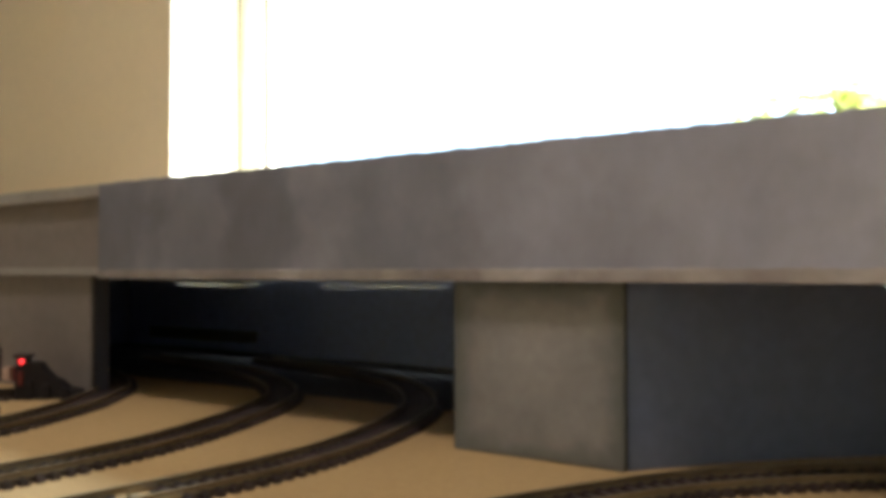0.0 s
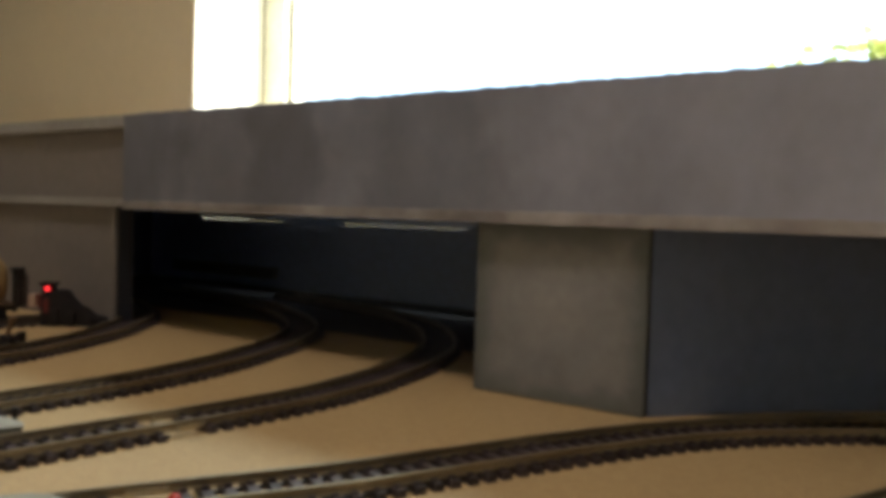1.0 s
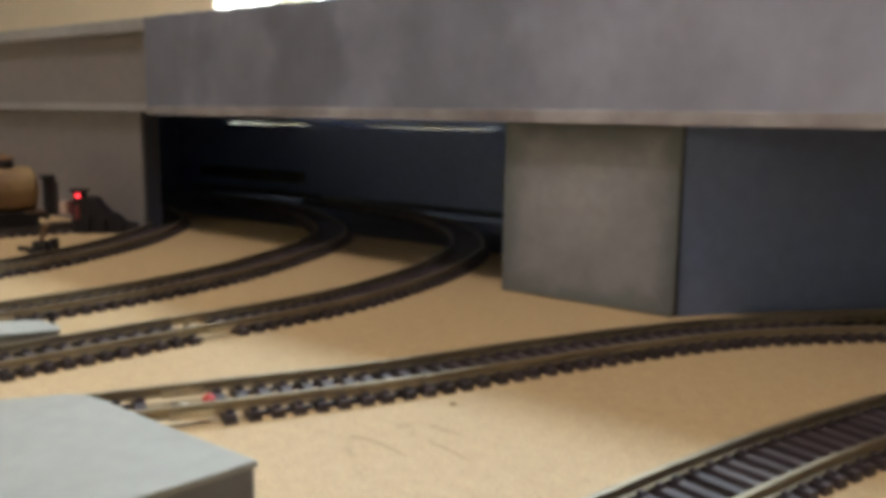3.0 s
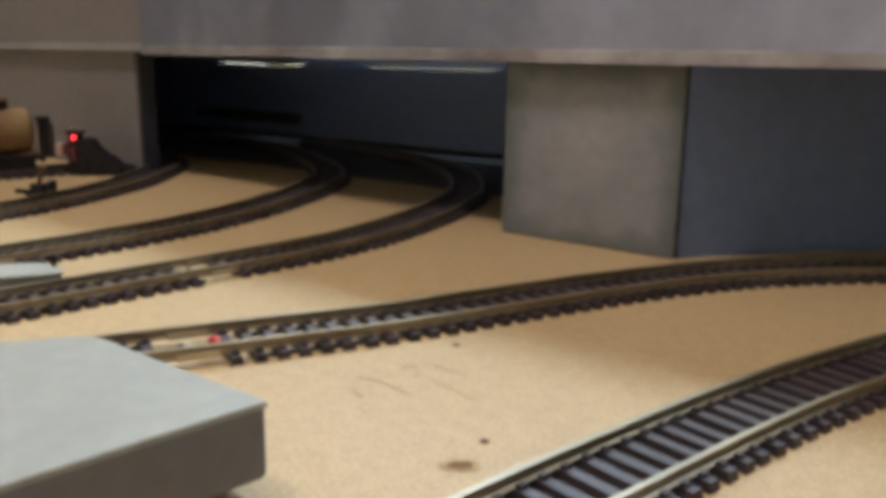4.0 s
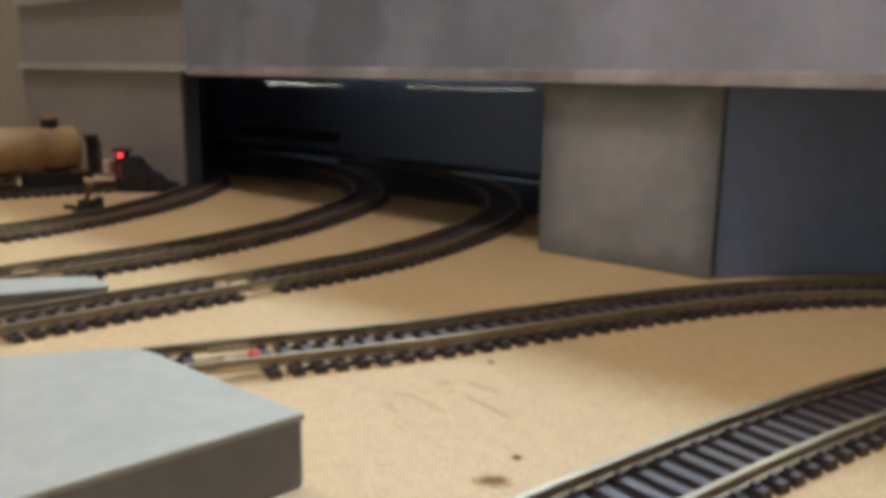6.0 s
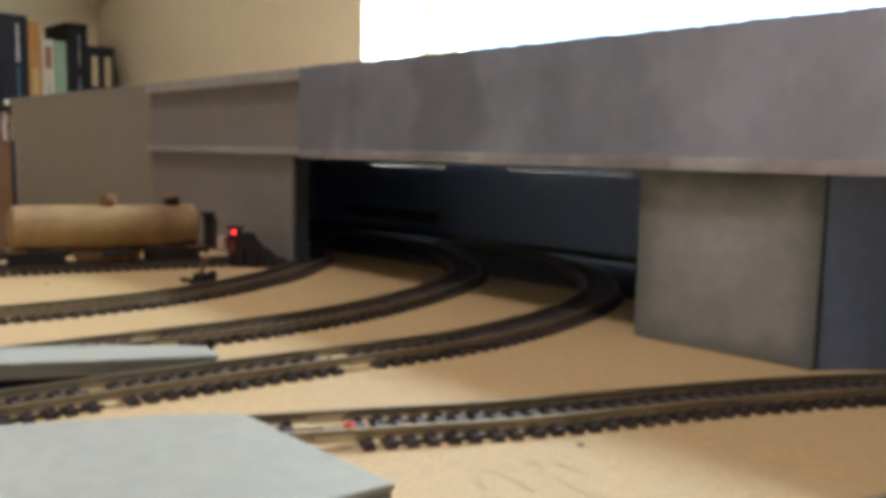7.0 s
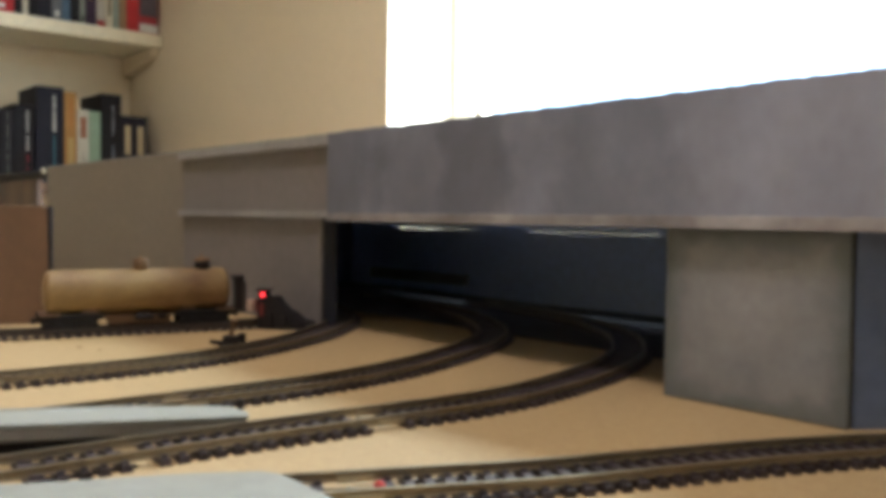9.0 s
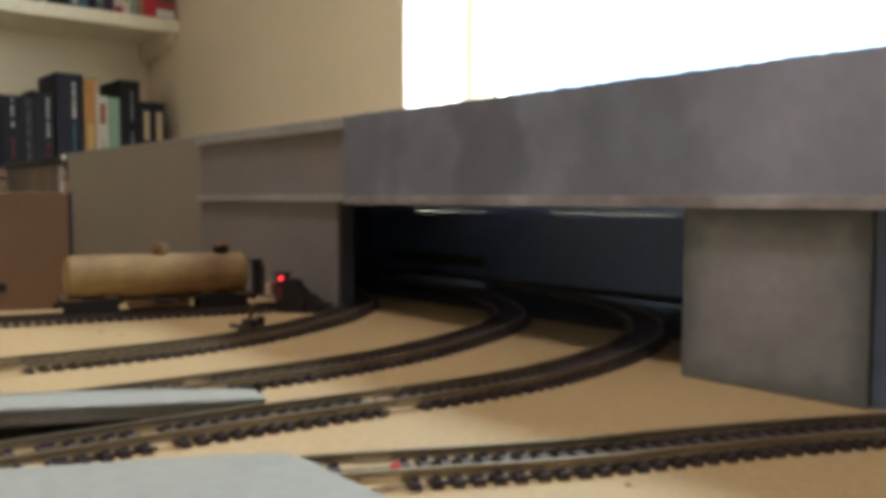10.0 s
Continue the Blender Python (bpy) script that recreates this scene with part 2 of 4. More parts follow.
def glowing(name, colour, strength):
    m = bpy.data.materials.new(name)
    m.use_nodes = True
    b = m.node_tree.nodes["Principled BSDF"]
    b.inputs["Base Color"].default_value = (*colour, 1)
    b.inputs["Emission Color"].default_value = (*colour, 1)
    b.inputs["Emission Strength"].default_value = strength
    return m


RED_LIGHT = glowing("red_led", (1.0, 0.03, 0.03), 0.35)
LAMP_GLOW = glowing("lamp_opal", (1.0, 0.8, 0.5), 0.2)
GLASS = bpy.data.materials.new("window_glass")
GLASS.use_nodes = True
GLASS.node_tree.nodes["Principled BSDF"].inputs["Transmission Weight"].default_value = 1.0
GLASS.node_tree.nodes["Principled BSDF"].inputs["Roughness"].default_value = 0.0
GLASS.node_tree.nodes["Principled BSDF"].inputs["IOR"].default_value = 1.45


# ---- builders ----
def add_box(bm, lo, hi, bevel=0.0, m=None, segments=2):
    made = bmesh.ops.create_cube(bm, size=1.0)["verts"]
    lo, hi = Vector(lo), Vector(hi)
    for v in made:
        v.co = Vector(((lo[i] + hi[i]) / 2 + v.co[i] * (hi[i] - lo[i]) for i in range(3)))
    if bevel:
        edges = list({e for v in made for e in v.link_edges})
        out = bmesh.ops.bevel(bm, geom=edges, offset=bevel, segments=segments, profile=0.5, affect="EDGES")
        made = list({v for f in out["faces"] for v in f.verts} | {v for v in made if v.is_valid})
    if m is not None:
        bmesh.ops.transform(bm, matrix=m, verts=made)
    return made


def add_cyl(bm, radius, length, m, segments=24, radius2=None):
    made = bmesh.ops.create_cone(bm, cap_ends=True, segments=segments, radius1=radius, radius2=radius if radius2 is None else radius2, depth=length)["verts"]
    bmesh.ops.transform(bm, matrix=m, verts=made)
    return made


def add_prism(bm, outline, z0, z1, bevel=0.0):
    """A solid from an outline in plan; z0 and z1 are numbers or functions of x, y."""
    low = z0 if callable(z0) else (lambda x, y: z0)
    high = z1 if callable(z1) else (lambda x, y: z1)
    a = [bm.verts.new((x, y, low(x, y))) for x, y in outline]
    b = [bm.verts.new((x, y, high(x, y))) for x, y in outline]
    faces = [bm.faces.new(a[::-1]), bm.faces.new(b)]
    k = len(a)
    for i in range(k):
        faces.append(bm.faces.new((a[i], a[(i + 1) % k], b[(i + 1) % k], b[i])))
    bmesh.ops.recalc_face_normals(bm, faces=faces)
    if bevel:
        edges = list({e for v in b for e in v.link_edges})
        bmesh.ops.bevel(bm, geom=edges, offset=bevel, segments=2, profile=0.5, affect="EDGES")


def part(name, bm, mat, parent=None, label="", smooth=False):
    mesh = bpy.data.meshes.new(name)
    bm.to_mesh(mesh)
    bm.free()
    mesh.materials.append(mat)
    if smooth:
        for p in mesh.polygons:
            p.use_smooth = True
    ob = new(name, mesh)
    ob.parent = parent
    return tagged(ob, label)


def box_part(name, lo, hi, mat, parent=None, label="", bevel=0.0, m=None):
    bm = bmesh.new()
    add_box(bm, lo, hi, bevel, m)
    return part(name, bm, mat, parent, label)


def thing(name, label, category, at=(0, 0, 0), group="", kind=""):
    ob = new(name)
    ob.location = at
    ob.empty_display_size = 0.05
    bpy.context.view_layer.update()
    return tagged(ob, label, category, group, kind)


def structure(ob, label, category):
    return tagged(ob, label, category, "", "structure")


# ---- room ----
WALL_Y, SHELF_X = 0.62, -1.953
FLOOR_Z, CEIL_Z = -0.95, 1.45
WIN = (-0.735, 1.05, 0.035, 1.0)
ROOM_X, ROOM_Y = 2.0, -2.3
T = 0.24
structure(box_part("floor", (SHELF_X - T, ROOM_Y - T, FLOOR_Z - 0.1), (ROOM_X + T, WALL_Y + T, FLOOR_Z), CARPET), "brown short-pile carpet on the room floor", "floor")
structure(box_part("ceiling", (SHELF_X - T, ROOM_Y - T, CEIL_Z), (ROOM_X + T, WALL_Y + T, CEIL_Z + 0.12), CEILING), "plain white painted room ceiling", "ceiling")
bm = bmesh.new()
add_box(bm, (SHELF_X, WALL_Y, FLOOR_Z), (WIN[0], WALL_Y + T, CEIL_Z))
add_box(bm, (WIN[1], WALL_Y, FLOOR_Z), (ROOM_X, WALL_Y + T, CEIL_Z))
add_box(bm, (WIN[0], WALL_Y, FLOOR_Z), (WIN[1], WALL_Y + T, WIN[2]))
add_box(bm, (WIN[0], WALL_Y, WIN[3]), (WIN[1], WALL_Y + T, CEIL_Z))
structure(part("wall_north", bm, PLASTER), "cream painted plaster wall with a window opening", "wall")
structure(box_part("wall_west", (SHELF_X - T, ROOM_Y - T, FLOOR_Z), (SHELF_X, WALL_Y + T, CEIL_Z), PLASTER), "cream painted plaster wall behind the bookshelves", "wall")
structure(box_part("wall_east", (ROOM_X, ROOM_Y - T, FLOOR_Z), (ROOM_X + T, WALL_Y + T, CEIL_Z), PLASTER), "plain cream painted plaster wall", "wall")
structure(box_part("wall_south", (SHELF_X, ROOM_Y - T, FLOOR_Z), (ROOM_X, ROOM_Y, CEIL_Z), PLASTER), "plain cream painted plaster wall", "wall")

structure(box_part("trim", (SHELF_X, -1.5, 0.478), (SHELF_X + 0.004, WALL_Y - 0.002, 0.484), PLASTER, None, "", 0.001), "thin cream painted bead along the wall", "trim")

# window: outer frame, mullions, sill, panes
win = structure(thing("window_1", "white painted window with deep reveal, bright daylight outside", "window", (0.15, WALL_Y + 0.16, WIN[2])), "", "")
FY0, FY1 = WALL_Y + 0.155, WALL_Y + 0.205


def window_parts():
    x0, x1, z0, z1 = WIN
    inv = win.matrix_world.inverted()
    def bar(name, lo, hi, bevel=0.004):
        o = box_part(name, lo, hi, FRAME_WHITE, win, "", bevel, inv)
        return o
    bar("window_frame", (x0 + 0.002, FY0, z0), (x0 + 0.06, FY1, z1))
    bar("window_frame", (x1 - 0.06, FY0, z0), (x1 - 0.002, FY1, z1))
    bar("window_frame", (x0 + 0.06, FY0, z0), (x1 - 0.06, FY1, z0 + 0.025))
    bar("window_frame", (x0 + 0.06, FY0, z1 - 0.06), (x1 - 0.06, FY1, z1))
    bar("window_sash", (x0 + 0.066, FY0 + 0.012, z0 + 0.029), (x0 + 0.074, FY1 - 0.006, z1 - 0.064), 0.002)
    bar("window_sill", (x0, WALL_Y - 0.03, z0 - 0.03), (x1, FY0 - 0.002, z0 - 0.001))
    box_part("reveal_lining", (x0 + 0.0002, WALL_Y + 0.002, z0), (x0 + 0.003, FY0 - 0.001, z1), FRAME_WHITE, win, "white painted reveal", 0, inv)
    box_part("reveal_lining", (x1 - 0.003, WALL_Y + 0.002, z0), (x1 - 0.0002, FY0 - 0.001, z1), FRAME_WHITE, win, "white painted reveal", 0, inv)
    box_part("reveal_lining", (x0 + 0.004, WALL_Y + 0.002, z1 - 0.003), (x1 - 0.004, FY0 - 0.001, z1 - 0.0002), FRAME_WHITE, win, "white painted reveal", 0, inv)
    p = box_part("pane", (x0 + 0.06, FY0 + 0.022, z0 + 0.025), (x1 - 0.06, FY0 + 0.026, z1 - 0.06), GLASS, win, "clear glass pane", 0, inv)
    p.visible_shadow = False


window_parts()

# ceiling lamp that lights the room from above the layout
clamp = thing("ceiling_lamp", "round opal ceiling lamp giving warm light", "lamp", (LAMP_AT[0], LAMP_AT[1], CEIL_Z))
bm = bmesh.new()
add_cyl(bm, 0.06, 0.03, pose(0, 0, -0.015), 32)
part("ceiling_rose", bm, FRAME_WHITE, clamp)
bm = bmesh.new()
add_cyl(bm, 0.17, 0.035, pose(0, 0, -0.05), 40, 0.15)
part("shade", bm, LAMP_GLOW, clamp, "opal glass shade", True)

# garden outside
bm = bmesh.new()
bmesh.ops.create_grid(bm, x_segments=12, y_segments=12, size=120)
for v in bm.verts:
    v.co.z = FLOOR_Z - 0.25
structure(part("ground", bm, PAVING), "pale concrete paving outside the window", "ground")

# ---- model railway board ----
board = thing("model_railway_baseboard", "pale tan board on pine legs carrying the model railway", "baseboard", (0.2, -0.3, 0))
binv = board.matrix_world.inverted()
box_part("board_top", (-0.95, -1.05, -0.012), (1.25, 0.33, 0), MDF, board, "pale tan fibreboard surface", 0.0015, binv)
for lo, hi in (((-0.93, -1.03, -0.08), (1.23, -1.0, -0.012)), ((-0.93, 0.28, -0.08), (1.23, 0.31, -0.012)), ((-0.93, -1.0, -0.08), (-0.90, 0.28, -0.012)), ((1.2, -1.0, -0.08), (1.23, 0.28, -0.012))):
    box_part("bearer", lo, hi, PINE, board, "pine bearer", 0.002, binv)
for lx in (-0.89, 1.15):
    for ly in (-0.99, 0.23):
        box_part("leg", (lx, ly, FLOOR_Z), (lx + 0.044, ly + 0.044, -0.012), PINE, board, "square pine leg", 0.002, binv)

# ---- grey overbridge along the back of the board ----
BR_R = 0.95
bridge = thing("model_overbridge", "weathered grey card railway overbridge with square piers and dark openings", "model bridge", (0.2, 0.1, 0))
ginv = bridge.matrix_world.inverted()
X0, TOP, LEDGE = -0.221, 0.1342, 0.078
OVER = 0.018
box_part("girder_face", (X0, 0.0, LEDGE), (BR_R, 0.006, TOP - 0.001), GIRDER_PLAIN, bridge, "plain brownish grey girder face", 0.0006, ginv)


def worn_strip(name, x0, x1, y0, y1, z0, z1, wear, mat, parent, label, seed):
    """A long card strip whose front and top edges are slightly chewed."""
    rng = random.Random(seed)
    bm = bmesh.new()
    rings = []
    n = int((x1 - x0) / 0.0035)
    for i in range(n + 1):
        x = x0 + (x1 - x0) * i / n
        a, b = rng.uniform(-wear, wear * 0.4), rng.uniform(-wear, wear * 0.4)
        rings.append([bm.verts.new(q) for q in ((x, y0, z0 - b * 0.4), (x, y1, z0), (x, y1, z1 + a), (x, y0 + wear * 0.8, z1 + a), (x, y0 - b * 0.3, z1 - wear))])
    for a, b in zip(rings, rings[1:]):
        for j in range(5):
            bm.faces.new((a[j], a[(j + 1) % 5], b[(j + 1) % 5], b[j]))
    bm.faces.new(rings[0])
    bm.faces.new(rings[-1][::-1])
    bmesh.ops.recalc_face_normals(bm, faces=bm.faces)
    return part(name, moved(bm, ginv), mat, parent, label)


def moved(bm, m):
    bmesh.ops.transform(bm, matrix=m, verts=bm.verts)
    return bm


worn_strip("top_lip", X0, BR_R, -0.0052, 0.0065, TOP - 0.008, TOP - 0.0003, 0.0003, BRIDGE_LIP, bridge, "pale grey projecting top edge", 21)
worn_strip("girder_overlay", OVER, BR_R, -0.0064, -0.0054, LEDGE - 0.0012, TOP, 0.0006, BRIDGE, bridge, "sooty weathered grey card overlay with painted-in glare and a ragged top edge", 24)
worn_strip("lower_ledge", X0, OVER, -0.0052, -0.0002, LEDGE - 0.001, LEDGE + 0.004, 0.0002, BRIDGE_LIP, bridge, "pale grey projecting lower ledge", 23)
worn_strip("lower_ledge", OVER + 0.0003, BR_R, -0.0073, -0.0065, LEDGE - 0.0028, LEDGE + 0.0026, 0.0005, BRIDGE_LIP_SOOT, bridge, "sooty grey projecting lower ledge", 22)
PIER_D = 0.0145
for xa, xb, about in ((X0, 0.0, "brownish grey pier wall beside the opening"), (0.280, 0.3612, "grey square pier with stained centre"), (0.70, BR_R, "grey pier wall beside the opening")):
    box_part("pier", (xa, 0.0, 0), (xb, 0.003, LEDGE - 0.001), GIRDER_PLAIN if xa == X0 else PIER, bridge, about, 0.0008, ginv)
    # returns are coloured darker than the pier fronts
    box_part("pier_return", (xa + 0.0006, 0.0032, 0), (xb - 0.0006, PIER_D, LEDGE - 0.001), NAVY_CARD, bridge, "dark blue pier return", 0.0004, ginv)
# dark sheet laid over the board to imitate shade deep in the openings
box_part("floor_shade_sheet", (X0 - 0.1, 0.082, 0.0001), (0.356, 0.2495, 0.0009), FLOOR_SHADE, bridge, "dark sheet imitating shade on the floor inside the openings", 0, ginv)
bm = bmesh.new()
curve = [(0.3614, 0.0034), (0.3775, 0.0245), (0.394, 0.045), (0.4115, 0.064), (0.445, 0.096), (0.50, 0.128), (0.60, 0.155), (0.75, 0.165), (0.944, 0.168)]
add_prism(bm, curve + [(x - 0.002, y + 0.005) for x, y in curve[::-1]], 0, lambda x, y: 0.0722 if 0.41 < x < 0.47 else LEDGE + 0.0035)
bmesh.ops.transform(bm, matrix=ginv, verts=bm.verts)
part("tunnel_wall", bm, TUNNEL, bridge, "dark card wall curving along the track, blue tint for haze")
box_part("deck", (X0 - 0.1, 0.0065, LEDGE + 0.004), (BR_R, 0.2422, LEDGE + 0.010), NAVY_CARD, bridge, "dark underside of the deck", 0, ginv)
# strip added to stop deck-gap light streaking the left side wall
box_part("light_block_strip", (X0 - 0.1, 0.2424, LEDGE + 0.004), (-0.13, 0.2498, LEDGE + 0.009), NAVY_CARD, bridge, "added strip that keeps light off the left side wall", 0, ginv)
# rear wall stops short of the deck, so slivers of daylight show
box_part("rear_wall", (X0 - 0.1, 0.25, 0), (BR_R, 0.256, 0.0660), HAZE_CARD, bridge, "card rear wall coloured pale blue to imitate haze", 0, ginv)
for xa, xb, za, zb in ((X0 - 0.1, 0.36, 0.06626, LEDGE + 0.0095), (0.48, BR_R, 0.06626, LEDGE + 0.0095), (0.36, 0.48, 0.06605, 0.0696), (0.36, 0.48, 0.0704, LEDGE + 0.0095)):
    box_part("rear_wall", (xa, 0.25, za), (xb, 0.256, zb), HAZE_CARD, bridge, "card rear wall coloured pale blue to imitate haze", 0, ginv)
for xa, xb in ((X0 - 0.1, -0.240), (-0.115, -0.036), (0.105, 0.36), (0.48, BR_R)):
    box_part("packing_strip", (xa, 0.2495, 0.0660), (xb, 0.2565, 0.06626), HAZE_CARD, bridge, "card packing coloured pale blue to imitate haze", 0, ginv)
box_part("side_wall", (X0 - 0.1, 0.0065, 0), (X0 - 0.095, 0.25, LEDGE + 0.004), TUNNEL, bridge, "dark card side wall, blue tint for haze", 0, ginv)
box_part("side_wall", (BR_R - 0.005, 0.0065, 0), (BR_R, 0.25, LEDGE + 0.004), TUNNEL, bridge, "dark card side wall, blue tint for haze", 0, ginv)

# grey strip added for a faint pale band low inside the opening
box_part("pale_band_strip", (-0.27, 0.2425, 0.011), (-0.115, 0.2495, 0.021), PLATFORM_SIDE, bridge, "added grey strip standing in for a faint pale band", 0.0006, ginv)

# backboard that carries on in line with the bridge
bb = thing("backboard", "flat grey-green painted board standing behind the siding", "backboard", (-0.41, 0.0, 0))
box_part("panel", (-0.612, 0.0, 0), (X0 - 0.0005, 0.006, 0.1335), BACKBOARD, bb, "", 0.0006, bb.matrix_world.inverted())
box_part("edge_strip", (-0.612, -0.0002, 0.1336), (X0 - 0.0005, 0.0062, 0.1345), BRIDGE_LIP, bb, "pale cut top edge", 0.0002, bb.matrix_world.inverted())
bt = thing("dark_rail_strip", "dark timber strip with an added shade panel and posts", "timber strip", (-0.85, 0.01, 0))
tinv = bt.matrix_world.inverted()
box_part("strip", (-0.93, 0.0, 0.122), (-0.615, 0.014, 0.131), BLACK, bt, "", 0.001, tinv)
# panel and posts are added to imitate blurred bracket shadows
box_part("shade_panel", (-0.93, 0.003, 0.062), (-0.665, 0.008, 0.1215), SHADE_PANEL, bt, "added dark brown panel imitating the shadows below the shelf", 0.001, tinv)
for px in (-0.89, -0.70):
    box_part("post", (px, 0.0085, 0), (px + 0.02, 0.014, 0.122), FRAME_BROWN, bt, "added brown post imitating a bracket shadow", 0.001, tinv)
box_part("clip", (-0.624, -0.0035, 0.1265), (-0.6155, -0.0005, 0.1330), FRAME_WHITE, bt, "small white clip", 0.0008, tinv)

# brown hardboard end panel
hp = thing("hardboard_panel", "brown hardboard panel with a round hole standing on the board", "panel", (-0.14, -0.15, 0))
hang = math.atan2(-0.215, -0.12)
bm = bmesh.new()
add_box(bm, (0, -0.002, 0), (0.30, 0.002, 0.083), 0.0006)
part("sheet", bm, HARDBOARD, hp).matrix_basis = pose(0.006, 0.012, 0, 0, 0, math.degrees(hang))
bm = bmesh.new()
add_box(bm, (-0.0015, -0.0024, 0), (0.0008, 0.0024, 0.0832), 0.0004)
part("edge_strip", bm, BLACK, hp, "dark edge strip").matrix_basis = pose(0.006, 0.012, 0, 0, 0, math.degrees(hang))
bm = bmesh.new()
add_cyl(bm, 0.0032, 0.0012, pose(0.046, 0.0026, 0.016, 90), 20)
part("hole_plug", bm, BLACK, hp, "dark round hole").matrix_basis = pose(0.006, 0.012, 0, 0, 0, math.degrees(hang))


# ---- tracks ----
GAUGE, RAIL_H, SL_H, SL_L, SL_W, PITCH = 0.0165, 0.0029, 0.0022, 0.0274, 0.0034, 0.0060


def spline(points, step=0.0005):
    """Smooth line through the points (centripetal enough for even spacing), resampled at even steps."""
    p = [Vector(q) for q in points]
    p = [2 * p[0] - p[1]] + p + [2 * p[-1] - p[-2]]
    dense = []
    for i in range(1, len(p) - 2):
        a, b, c, d = p[i - 1:i + 3]
        for k in range(40):
            t = k / 40
            dense.append(0.5 * (2 * b + (c - a) * t + (2 * a - 5 * b + 4 * c - d) * t * t + (3 * b - a - 3 * c + d) * t ** 3))
    dense.append(p[-2])
    for _ in range(60):
        dense = [dense[0]] + [(dense[i - 1] + 2 * dense[i] + dense[i + 1]) / 4 for i in range(1, len(dense) - 1)] + [dense[-1]]
    out, left = [dense[0]], step
    for a, b in zip(dense, dense[1:]):
        seg = (b - a).length
        at = 0.0
        while seg - at >= left:
            at += left
            left = step
            out.append(a.lerp(b, at / seg))
        left -= seg - at
    return out


sl_bm = bmesh.new()
add_box(sl_bm, (-SL_L / 2, -SL_W / 2, 0), (SL_L / 2, SL_W / 2, SL_H))
for v in sl_bm.verts:
    if v.co.z > SL_H / 2:
        v.co.x *= 0.975
        v.co.y *= 0.82
for sx in (-1, 1):
    for sy in (-1, 1):
        cx = sx * (GAUGE / 2 + 0.0008) + sy * 0.0018
        add_box(sl_bm, (cx - 0.0007, -0.0009, SL_H), (cx + 0.0007, 0.0009, SL_H + 0.0008))
SLEEPER_MESH = bpy.data.meshes.new("sleeper")
sl_bm.to_mesh(SLEEPER_MESH)
sl_bm.free()
SLEEPER_MESH.materials.append(SLEEPER)
# rail section: foot, web, head
SECTION = ((-0.0012, 0), (0.0012, 0), (0.0012, 0.0005), (0.00045, 0.0008), (0.00045, 0.0019), (0.00072, 0.0021), (0.00072, 0.0029), (-0.00072, 0.0029), (-0.00072, 0.0021), (-0.00045, 0.0019), (-0.00045, 0.0008), (-0.0012, 0.0005))


